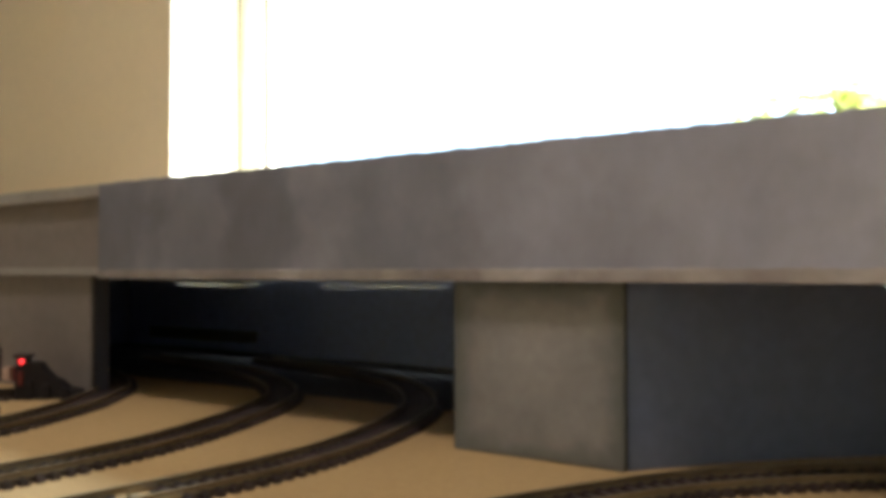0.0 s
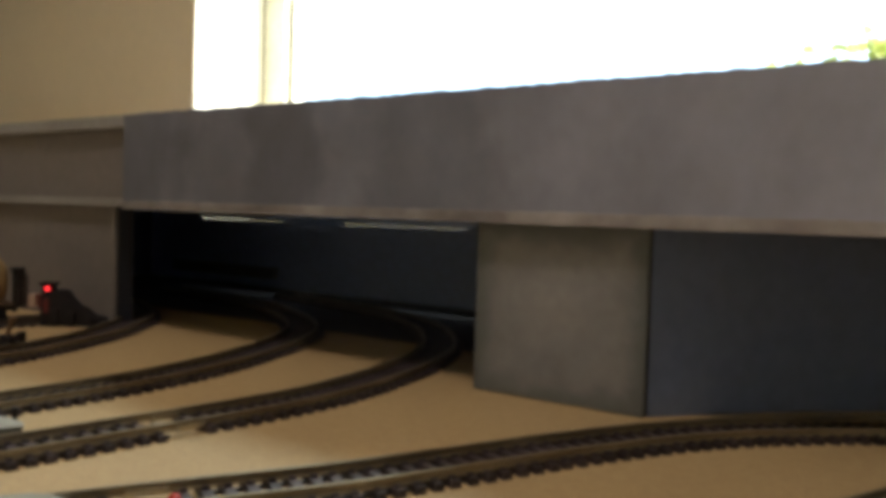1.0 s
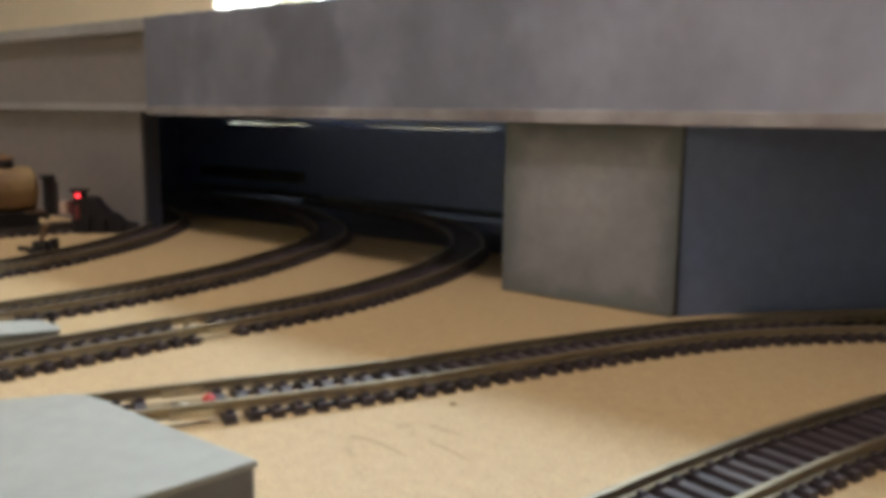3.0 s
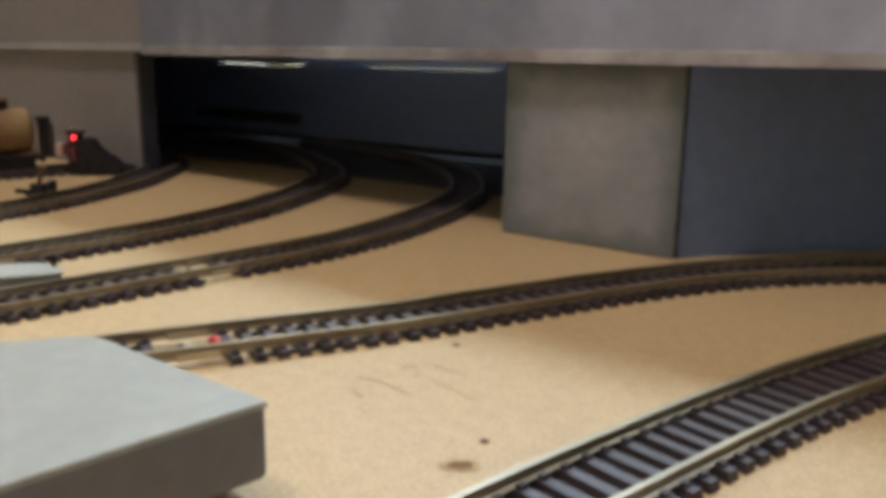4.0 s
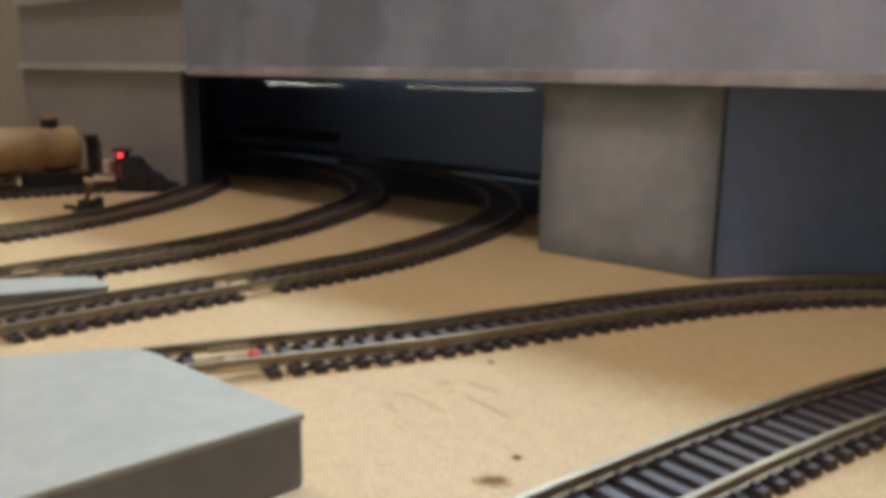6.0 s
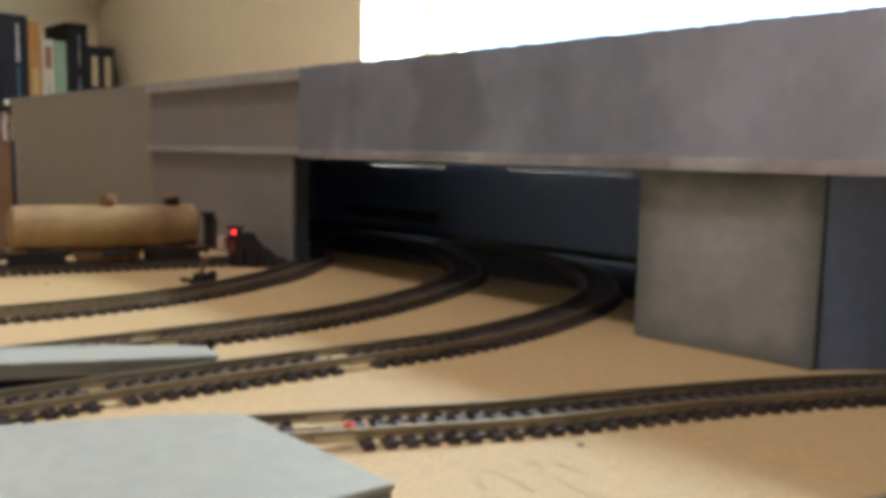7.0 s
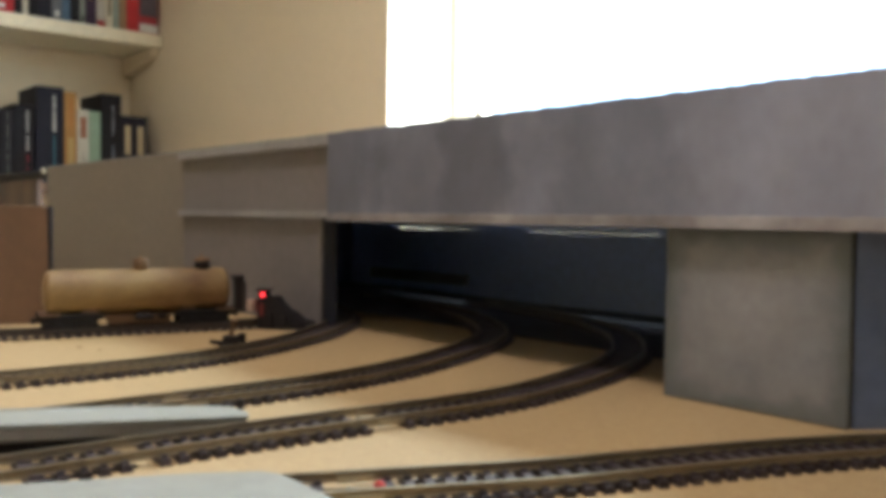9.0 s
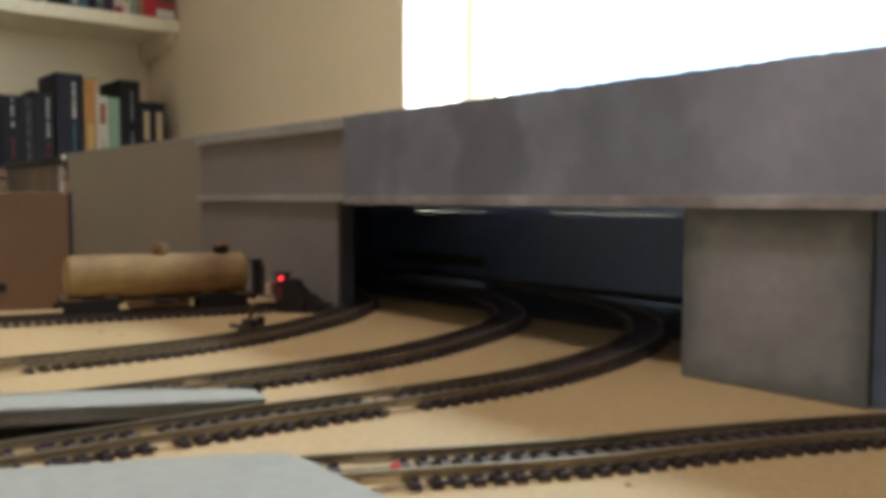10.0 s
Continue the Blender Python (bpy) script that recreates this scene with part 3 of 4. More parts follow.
def track(label, right_edge, joint_y=None, cut=0.013, breaks=(), rail=None):
    """One length of track; sleepers are missing round the joint and at the short breaks (y, length)."""
    spans = ([(joint_y, cut)] if joint_y is not None else []) + list(breaks)
    line = spline(right_edge)
    line = [p + Vector((0.0012, -0.0004)) for p in line]
    k = len(line)
    tang = [(line[min(i + 1, k - 1)] - line[max(i - 1, 0)]).normalized() for i in range(k)]
    left = [Vector((-t.y, t.x)) for t in tang]
    mid = [line[i] + left[i] * SL_L / 2 for i in range(k)]
    t = thing("model_track", label, "model track", (mid[k // 2].x, mid[k // 2].y, 0), "tracks on the board")
    base = t.location.to_2d()
    for side in (-1, 1):
        bm = bmesh.new()
        rings = []
        for i in range(0, k, 12):
            o = mid[i] + left[i] * side * (GAUGE / 2 + 0.0007) - base
            rings.append([bm.verts.new((o.x + left[i].x * -u, o.y + left[i].y * -u, SL_H + w)) for u, w in SECTION])
        for a, b in zip(rings, rings[1:]):
            for j in range(len(SECTION)):
                bm.faces.new((a[j], a[(j + 1) % len(SECTION)], b[(j + 1) % len(SECTION)], b[j]))
        bm.faces.new(rings[0])
        bm.faces.new(rings[-1][::-1])
        bmesh.ops.recalc_face_normals(bm, faces=bm.faces)
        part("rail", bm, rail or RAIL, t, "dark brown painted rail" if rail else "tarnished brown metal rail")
        bm = bmesh.new()
        rings = []
        for i in range(0, k, 12):
            o = mid[i] + left[i] * side * (GAUGE / 2 + 0.0007) - base
            if any(abs(mid[i].y - y) < c / 2 for y, c in spans):
                rings.append(None)
                continue
            rings.append([bm.verts.new((o.x - left[i].x * u, o.y - left[i].y * u, w)) for u, w in ((-0.0010, 0), (0.0010, 0), (0.0010, 0.0009), (-0.0010, 0.0009))])
        for a, b in zip(rings, rings[1:]):
            if a and b:
                for j in range(4):
                    bm.faces.new((a[j], a[(j + 1) % 4], b[(j + 1) % 4], b[j]))
        bmesh.ops.recalc_face_normals(bm, faces=bm.faces)
        part("sleeper_web", bm, SLEEPER, t, "dark plastic web under the rail")
    d, since = 0.0, 1.0
    joints = []
    for i in range(1, k):
        d = (mid[i] - mid[i - 1]).length
        since += d
        if any(abs(mid[i].y - y) < c / 2 for y, c in spans):
            if joint_y is not None and abs(mid[i].y - joint_y) < cut / 2:
                joints.append(i)
            continue
        if since >= PITCH:
            since = 0.0 if since > 2 * PITCH else since - PITCH
            s = new("sleeper", SLEEPER_MESH)
            s.parent = t
            turn = math.degrees(math.atan2(tang[i].y, tang[i].x)) - 90 + random.uniform(-1.2, 1.2)
            s.matrix_basis = pose(mid[i].x - base.x, mid[i].y - base.y, random.uniform(-0.0001, 0.0001), 0, 0, turn)
    if joints:
        i = joints[len(joints) // 2]
        turn = math.degrees(math.atan2(tang[i].y, tang[i].x)) - 90
        for side in (-1, 1):
            o = mid[i] + left[i] * side * (GAUGE / 2 + 0.0007) - base
            bm = bmesh.new()
            for u in (-1, 1):
                add_box(bm, (u * 0.0009 - 0.00035, -0.0055, SL_H - 0.0002), (u * 0.0009 + 0.00035, 0.0055, SL_H + 0.0016), 0.0001)
            add_box(bm, (-0.0013, -0.0055, SL_H - 0.0005), (0.0013, 0.0055, SL_H - 0.0001))
            part("rail_joiner", bm, JOINER, t, "bright metal rail joiner").matrix_basis = pose(o.x, o.y, 0, 0, 0, turn)
    return mid


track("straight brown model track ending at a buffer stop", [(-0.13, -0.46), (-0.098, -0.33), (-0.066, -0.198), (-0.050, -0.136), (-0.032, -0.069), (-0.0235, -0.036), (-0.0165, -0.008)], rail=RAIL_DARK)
track("curved brown model track running into the dark opening", [(0.04, -0.55), (0.075, -0.36), (0.090, -0.225), (0.0945, -0.165), (0.091, -0.125), (0.081, -0.088), (0.057, -0.035), (0.034, -0.002), (0.0, 0.035), (-0.05, 0.065), (-0.11, 0.085), (-0.20, 0.095)], -0.228)
track("curved brown model track beside the low ramp", [(0.14, -0.55), (0.168, -0.36), (0.181, -0.22), (0.1845, -0.165), (0.186, -0.12), (0.1835, -0.085), (0.177, -0.052), (0.166, -0.017), (0.148, 0.026), (0.115, 0.075), (0.06, 0.115), (-0.02, 0.15), (-0.15, 0.17)], -0.176)
track("curved brown model track between ramp and platform", [(0.20, -0.55), (0.228, -0.38), (0.240, -0.26), (0.2455, -0.201), (0.2535, -0.141), (0.2600, -0.091), (0.2595, -0.051), (0.2518, -0.006), (0.240, 0.034), (0.215, 0.085), (0.165, 0.14), (0.09, 0.18), (-0.05, 0.21)], -0.131, breaks=((-0.2176, 0.0065), (-0.2556, 0.0065)))
track("curved brown model track with a red wire at its joint", [(0.17, -0.55), (0.245, -0.34), (0.295, -0.236), (0.3225, -0.182), (0.343, -0.143), (0.357, -0.110), (0.374, -0.070), (0.396, -0.028), (0.424, 0.006), (0.465, 0.04), (0.53, 0.07), (0.65, 0.09)], -0.186, 0.016)
track("brown model track running past the platform into the opening", [(0.398, -0.55), (0.4182, -0.32), (0.4293, -0.225), (0.4388, -0.175), (0.4474, -0.138), (0.4556, -0.110), (0.473, -0.062), (0.495, -0.015), (0.53, 0.03), (0.59, 0.06), (0.70, 0.075)])

# ---- platforms ----
pf = thing("platform", "pale blue-grey topped platform block with dark grey sides", "model platform", (0.34, -0.3, 0))
pinv = pf.matrix_world.inverted()


deck = [(0.3783, -0.2217), (0.3546, -0.2221), (0.3290, -0.2217), (0.3240, -0.2222), (0.3200, -0.2245), (0.3117, -0.2370), (0.297, -0.266), (0.25, -0.355), (0.225, -0.42), (0.345, -0.42), (0.362, -0.34), (0.3722, -0.2660)]
bm = bmesh.new()
add_prism(bm, deck, 0.0168, 0.0181, 0.0005)
part("deck_top", moved(bm, pinv), PLATFORM_TOP, pf, "pale blue-grey painted top")
bm = bmesh.new()
add_prism(bm, [(x - 0.0001 * (1 if x > 0.33 else -1), y - 0.0001) for x, y in deck], 0.0030, 0.0168, 0)
es = [e for e in bm.edges if all(v.co.z < 0.01 for v in e.verts)] + [e for e in bm.edges if abs(e.verts[0].co.z - e.verts[1].co.z) > 0.005 and e.verts[0].co.x > 0.37]
bmesh.ops.bevel(bm, geom=es, offset=0.0016, segments=4, profile=0.5, affect="EDGES")
part("deck_body", moved(bm, pinv), PLATFORM_SIDE, pf, "dark grey painted side")
bm = bmesh.new()
add_cyl(bm, 0.0006, 0.0005, pose(0.37505, -0.2405, 0.0112, 0, 90), 14)
part("pin_hole", moved(bm, pinv), FRAME_BROWN, pf, "small dark pin hole")
bm = bmesh.new()
add_prism(bm, [(0.3700, -0.2290), (0.330, -0.2290), (0.302, -0.275), (0.24, -0.41), (0.335, -0.41), (0.352, -0.34), (0.361, -0.268)], 0, 0.004)
part("plinth", moved(bm, pinv), PLATFORM_EDGE, pf, "brown-grey plinth")

rp = thing("platform_ramp", "pale blue-grey card ramp sloping down between two tracks", "model platform", (0.2, -0.24, 0))
rinv = rp.matrix_world.inverted()


def ramp_top(x, y):
    return 0.0055 + min(max((-0.173 - y) / 0.085, 0), 1.3) * 0.0078


ramp = [(0.2215, -0.1745), (0.215, -0.1715), (0.203, -0.172), (0.198, -0.186), (0.191, -0.21), (0.186, -0.25), (0.178, -0.30), (0.16, -0.40), (0.19, -0.41), (0.206, -0.30), (0.2125, -0.258), (0.2175, -0.215)]
bm = bmesh.new()
add_prism(bm, ramp, lambda x, y: ramp_top(x, y) - 0.0012, ramp_top, 0.0003)
part("ramp_top", moved(bm, rinv), PLATFORM_TOP, rp, "pale blue-grey painted top")
bm = bmesh.new()
add_prism(bm, [(x + (0.0005 if x < 0.2 else -0.0005), y - 0.0004) for x, y in ramp], lambda x, y: max(ramp_top(x, y) - 0.0052, 0.0002), lambda x, y: ramp_top(x, y) - 0.0012)
part("ramp_edge", moved(bm, rinv), PLATFORM_EDGE, rp, "brown-grey card edge")
# black block added to imitate shade in the gap below the ramp
bm = bmesh.new()
add_prism(bm, [(0.2085, -0.216), (0.196, -0.216), (0.190, -0.25), (0.182, -0.30), (0.164, -0.395), (0.186, -0.405), (0.202, -0.30), (0.2075, -0.258)], 0, lambda x, y: ramp_top(x, y) - 0.0050)
part("gap_shade_block", moved(bm, rinv), BLACK, rp, "added black block imitating the shaded gap under the ramp")

# ---- wagon on the siding ----
def lathe_x(bm, profile, segments=32):
    """Solid of revolution about the x axis from (x, radius) pairs."""
    rings = []
    for x, r in profile:
        rings.append([bm.verts.new((x, r * math.cos(2 * math.pi * i / segments), r * math.sin(2 * math.pi * i / segments))) for i in range(segments)])
    for a, b in zip(rings, rings[1:]):
        for i in range(segments):
            bm.faces.new((a[i], a[(i + 1) % segments], b[(i + 1) % segments], b[i]))
    bm.faces.new(rings[0][::-1])
    bm.faces.new(rings[-1])
    bmesh.ops.recalc_face_normals(bm, faces=bm.faces)


def tank_car():
    car = thing("tank_wagon", "ochre model tank wagon with black bogies standing on the siding", "model wagon", (-0.0573, -0.1047, RAIL_H + SL_H))
    car.rotation_euler = (0, 0, math.atan2(0.97, 0.25))
    R, L, CZ = 0.0142, 0.0585, 0.0228
    prof = [(-L, 0.0035)] + [(-L + 0.0045 * (1 - math.cos(a)), 0.0035 + (R - 0.0035) * math.sin(a)) for a in [math.pi / 2 * k / 7 for k in range(1, 8)]]
    prof += [(-x, r) for x, r in prof[::-1]]
    bm = bmesh.new()
    lathe_x(bm, prof, 40)
    moved(bm, pose(0, 0, CZ))
    tank = part("tank", bm, TANK, car, "dull ochre painted tank", True)
    for dx, rr, low in ((0.001, 0.0048, False), (0.041, 0.0052, True)):
        bm = bmesh.new()
        add_cyl(bm, rr, 0.006, pose(dx, 0, CZ + R + 0.0018), 28)
        dome = part("dome", bm, BLACK if low else DOME_PAINT, car, "black dome ring" if low else "ochre dome", True)
        bm = bmesh.new()
        add_cyl(bm, rr * 1.1, 0.0022, pose(dx, 0, CZ + R + 0.0058), 28, rr * 0.85)
        part("dome_lid", bm, DOME_PAINT, dome, "ochre dome lid")
        bm = bmesh.new()
        add_cyl(bm, 0.0009, 0.0022, pose(dx, 0.002, CZ + R + 0.0078), 10)
        part("valve", bm, DOME_PAINT, dome)
    bm = bmesh.new()
    add_box(bm, (-0.060, -0.0026, 0.0062), (0.060, 0.0026, 0.0096), 0.0003)
    add_box(bm, (-0.024, -0.0095, 0.0062), (0.022, 0.0095, 0.0076), 0.0003)
    add_box(bm, (-0.020, -0.0090, 0.0016), (0.019, -0.0078, 0.0062), 0.0003)
    add_box(bm, (-0.020, 0.0078, 0.0016), (0.019, 0.0090, 0.0062), 0.0003)
    part("underframe", bm, FRAME_BROWN, car, "brown centre sill and running board")
    for ex in (-1, 1):
        box_part("end_platform", (ex * 0.0545 - 0.006, -0.0125, 0.0085), (ex * 0.0545 + 0.006, 0.0125, 0.0099), FRAME_BROWN, car, "brown end platform", 0.0003)
        box_part("saddle", (ex * 0.030 - 0.0045, -0.010, 0.0085), (ex * 0.030 + 0.0045, 0.010, 0.0125), FRAME_BROWN, car, "", 0.0005)
    bm = bmesh.new()
    lathe_x(bm, [(-0.006, 0.0016), (-0.0055, 0.0022), (0.0055, 0.0022), (0.006, 0.0016)], 14)
    moved(bm, pose(0.002, -0.0112, 0.0062))
    add_box(bm, (0.0105, -0.0125, 0.0048), (0.0155, -0.0098, 0.0078), 0.0004)
    part("brake_cylinder", bm, BLACK, car, "black brake gear")
    for bx in (-0.0425, 0.0405):
        bm = bmesh.new()
        add_box(bm, (bx - 0.0035, -0.0075, 0.0045), (bx + 0.0035, 0.0075, 0.0075), 0.0004)
        bogie = part("bogie", bm, TRUCK, car, "black plastic bogie")
        for sy in (-1, 1):
            bm = bmesh.new()
            add_box(bm, (bx - 0.0195, sy * 0.0108 - 0.0012, 0.0056), (bx + 0.0195, sy * 0.0108 + 0.0012, 0.0096), 0.0005)
            add_box(bm, (bx - 0.0165, sy * 0.0108 - 0.0010, -0.0006), (bx + 0.0165, sy * 0.0108 + 0.0010, 0.0040), 0.0005)
            add_box(bm, (bx - 0.0165, sy * 0.0100 - 0.0004, 0.0024), (bx + 0.0165, sy * 0.0100 + 0.0004, 0.0088), 0.0002)
            for ax in (-0.0105, 0.0105):
                add_box(bm, (bx + ax - 0.0022, sy * 0.0108 - 0.0013, 0.0026), (bx + ax + 0.0022, sy * 0.0108 + 0.0013, 0.0074), 0.0005)
            for kx in (-0.0022, 0, 0.0022):
                add_cyl(bm, 0.0010, 0.0032, pose(bx + kx, sy * 0.0112, 0.0045), 10)
            part("side_frame", bm, TRUCK, bogie)
        for ax in (-0.0105, 0.0105):
            bm = bmesh.new()
            add_cyl(bm, 0.0008, 0.020, pose(bx + ax, 0, 0.0053, 90), 10)
            for sy in (-1, 1):
                add_cyl(bm, 0.0053, 0.0022, pose(bx + ax, sy * 0.0083, 0.0053, 90), 24)
                add_cyl(bm, 0.0060, 0.0007, pose(bx + ax, sy * 0.0069, 0.0053, 90), 24)
            part("wheelset", bm, TRUCK, bogie, "dark metal wheels", True)
    bm = bmesh.new()
    add_box(bm, (0.0615, -0.0122, 0.0075), (0.0655, -0.0100, 0.0315), 0.0004)
    add_box(bm, (0.0615, -0.0045, 0.0075), (0.0655, -0.0025, 0.0315), 0.0004)
    add_box(bm, (0.0600, -0.0130, 0.0286), (0.0668, -0.0015, 0.0318), 0.0005)
    for k in range(6):
        add_box(bm, (0.0626, -0.0102, 0.010 + k * 0.004), (0.0648, -0.0042, 0.0118 + k * 0.004))
    add_cyl(bm, 0.0042, 0.0012, pose(0.0668, -0.0066, 0.0280, 0, 90), 18)
    add_box(bm, (0.0580, -0.0125, 0.0070), (0.0690, -0.0025, 0.0086), 0.0003)
    part("brake_stand", bm, BLACK, car, "black brake stand and end ladder")
    bm = bmesh.new()
    add_box(bm, (0.0650, -0.0112, 0.0088), (0.0690, -0.0036, 0.0275), 0.0006)
    part("end_box", bm, SLEEPER, car, "dark brown box on the end platform")
    for ex in (-1, 1):
        bm = bmesh.new()
        add_box(bm, (ex * 0.0608 - 0.0030, -0.0012, 0.0040), (ex * 0.0608 + 0.0030, 0.0012, 0.0062), 0.0004)
        add_box(bm, (ex * 0.0635 - 0.0014, -0.0026, 0.0030), (ex * 0.0635 + 0.0014, 0.0022, 0.0070), 0.0006)
        part("coupler", bm, BLACK, car, "black coupler")


tank_car()

# buffer stop with a red light at the siding's end
bs = thing("buffer_stop", "black buffer stop with a glowing red light", "buffer stop", (-0.0270, -0.0320, 0))
bs.rotation_euler = (0, 0, radians(43))
for sy in (-1, 1):
    bm = bmesh.new()
    prof = [(0, 0), (0.0385, 0), (0.0382, 0.0048), (0.0345, 0.0062), (0.0312, 0.0066), (0.0255, 0.0118), (0.0228, 0.0124), (0.0172, 0.0182), (0.0148, 0.0222), (0.0110, 0.0232), (0.005, 0.0226), (0.0, 0.0200)]
    a = [bm.verts.new((x, sy * 0.0048 - 0.0013, z)) for x, z in prof]
    b = [bm.verts.new((x, sy * 0.0048 + 0.0013, z)) for x, z in prof]
    bm.faces.new(a)
    bm.faces.new(b[::-1])
    for i in range(len(prof)):
        bm.faces.new((a[i], b[i], b[(i + 1) % len(prof)], a[(i + 1) % len(prof)]))
    bmesh.ops.recalc_face_normals(bm, faces=bm.faces)
    bmesh.ops.bevel(bm, geom=list(bm.edges), offset=0.0004, segments=1, affect="EDGES")
    part("side_frame", bm, BLACK, bs, "black sloping side frame")
bm = bmesh.new()
add_box(bm, (-0.0014, -0.0062, 0.0120), (0.0004, 0.0062, 0.0205), 0.0004)
part("buffer_beam", bm, DULL_RED, bs, "dull red buffer beam")
bm = bmesh.new()
add_box(bm, (0.0006, -0.0034, 0.0), (0.012, 0.0034, 0.0215), 0.0005)
part("body", bm, BLACK, bs)
bm = bmesh.new()
add_box(bm, (0.0004, -0.0062, 0.0190), (0.0088, 0.0006, 0.0276), 0.0024)
add_box(bm, (-0.0008, -0.0072, 0.0262), (0.0098, 0.0016, 0.0280), 0.0006)
part("lamp_housing", bm, BLACK, bs, "black lamp housing with a projecting cap")
for fx, fz in ((0.009, 0.0075), (0.019, 0.0055), (0.030, 0.0030)):
    bm = bmesh.new()
    add_box(bm, (fx - 0.0028, -0.0082, 0.0), (fx + 0.0022, -0.0058, fz + 0.0042), 0.0007)
    part("brace", bm, BLACK, bs, "black timber brace")
bm = bmesh.new()
add_box(bm, (0.0022, -0.0080, 0.0090), (0.0052, -0.0050, 0.0178), 0.0005)
part("red_plate", bm, DULL_RED, bs, "dull red plate under the lamp")
bm = bmesh.new()
add_cyl(bm, 0.00125, 0.0014, pose(0.0044, -0.0064, 0.0240, 90), 20)
part("red_lens", bm, RED_LIGHT, bs, "glowing red light")
bm = bmesh.new()
add_box(bm, (-0.0066, -0.0088, 0.0128), (-0.0022, -0.0020, 0.0205), 0.0006)
part("plate", bm, PINK, bs, "pale pinkish plate")

# point lever beside the second track
lv = thing("point_lever", "small black point lever on a base beside the track", "point lever", (0.0330, -0.0870, 0))
lv.rotation_euler = (0, 0, radians(18))
bm = bmesh.new()
add_box(bm, (-0.003, -0.0045, 0), (0.0135, 0.0045, 0.0014), 0.0003)
part("base_plate", bm, BLACK, lv)
bm = bmesh.new()
add_box(bm, (-0.001, -0.0034, 0.0014), (0.0085, 0.0034, 0.0066), 0.0010)
add_box(bm, (0.0105, -0.0022, 0.0006), (0.0135, 0.0022, 0.0088), 0.0007)
add_box(bm, (0.0060, -0.0016, 0.0030), (0.0110, 0.0016, 0.0052), 0.0005)
part("body", bm, BLACK, lv)
bm = bmesh.new()
add_box(bm, (-0.0135, -0.0011, 0.0004), (-0.003, 0.0011, 0.0026), 0.0004)
part("throw_bar", bm, BLACK, lv)
bm = bmesh.new()
add_cyl(bm, 0.0012, 0.0085, pose(0.0042, 0.0, 0.0100, 0, 22), 10)
add_cyl(bm, 0.0019, 0.0030, pose(0.0062, 0.0, 0.0145, 0, 22), 14)
part("handle", bm, FRAME_BROWN, lv, "brown handle knob")


# ---- marks and loose bits on the board ----
def flat_blob(name, label, category, x, y, rx, ry, turn, mat, seed, rim=None):
    rng = random.Random(seed)
    bm = bmesh.new()
    k = 22
    pts = []
    for i in range(k):
        a = 2 * math.pi * i / k
        w = 1 + rng.uniform(-0.16, 0.16)
        pts.append((rx * w * math.cos(a), ry * w * math.sin(a)))
    add_prism(bm, [(px * 0.68, py * 0.68) for px, py in pts] if rim else pts, 0.0, 0.00012)
    ob = part(name, bm, mat)
    ob.matrix_basis = pose(x, y, 0.0001, 0, 0, turn)
    if rim:
        bm = bmesh.new()
        add_prism(bm, [(px * 1.08, py * 1.08) for px, py in pts], -0.00008, 0.00005)
        part("rim", bm, rim, ob, "paler soaked rim")
    return tagged(ob, label, category)


flat_blob("glue_stain", "dark brown glue stain soaked into the board", "stain", 0.3985, -0.1915, 0.0037, 0.0023, 40, STAIN, 3, STAIN_RIM)
flat_blob("ink_spot", "small dark spot on the tan board", "spot", 0.3960, -0.1800, 0.0012, 0.0011, 0, INK_SPOT, 5, STAIN_RIM)
flat_blob("glue_stain", "faint brown speck on the tan board", "stain", 0.3560, -0.1360, 0.0010, 0.0010, 0, STAIN, 6)
flat_blob("glue_stain", "faint brown speck on the tan board", "stain", -0.012, -0.158, 0.0022, 0.0014, 30, STAIN, 8)
flat_blob("glue_stain", "faint brown speck on the tan board", "stain", 0.004, -0.152, 0.0012, 0.0010, 10, STAIN, 9)


def pencil(ax, ay, bx, by, w=0.0006, bow=0.0):
    bm = bmesh.new()
    n = 8
    d = Vector((bx - ax, by - ay))
    nrm = Vector((-d.y, d.x)).normalized()
    rows = []
    for i in range(n + 1):
        t = i / n
        p = Vector((ax, ay)) + d * t + nrm * (bow * math.sin(math.pi * t))
        ww = w * (0.55 + 0.45 * math.sin(math.pi * min(max(t, 0.1), 0.9)))
        rows.append([bm.verts.new((*(p + nrm * s * ww), z)) for s, z in ((-1, 0.00004), (1, 0.00004), (1, 0.00012), (-1, 0.00012))])
    for a, b in zip(rows, rows[1:]):
        for j in range(4):
            bm.faces.new((a[j], a[(j + 1) % 4], b[(j + 1) % 4], b[j]))
    bm.faces.new(rows[0][::-1])
    bm.faces.new(rows[-1])
    bmesh.ops.recalc_face_normals(bm, faces=bm.faces)
    tagged(part("pencil_mark", bm, PENCIL), "thin grey pencil line drawn on the board", "pencil mark", "pencil marks on the board")


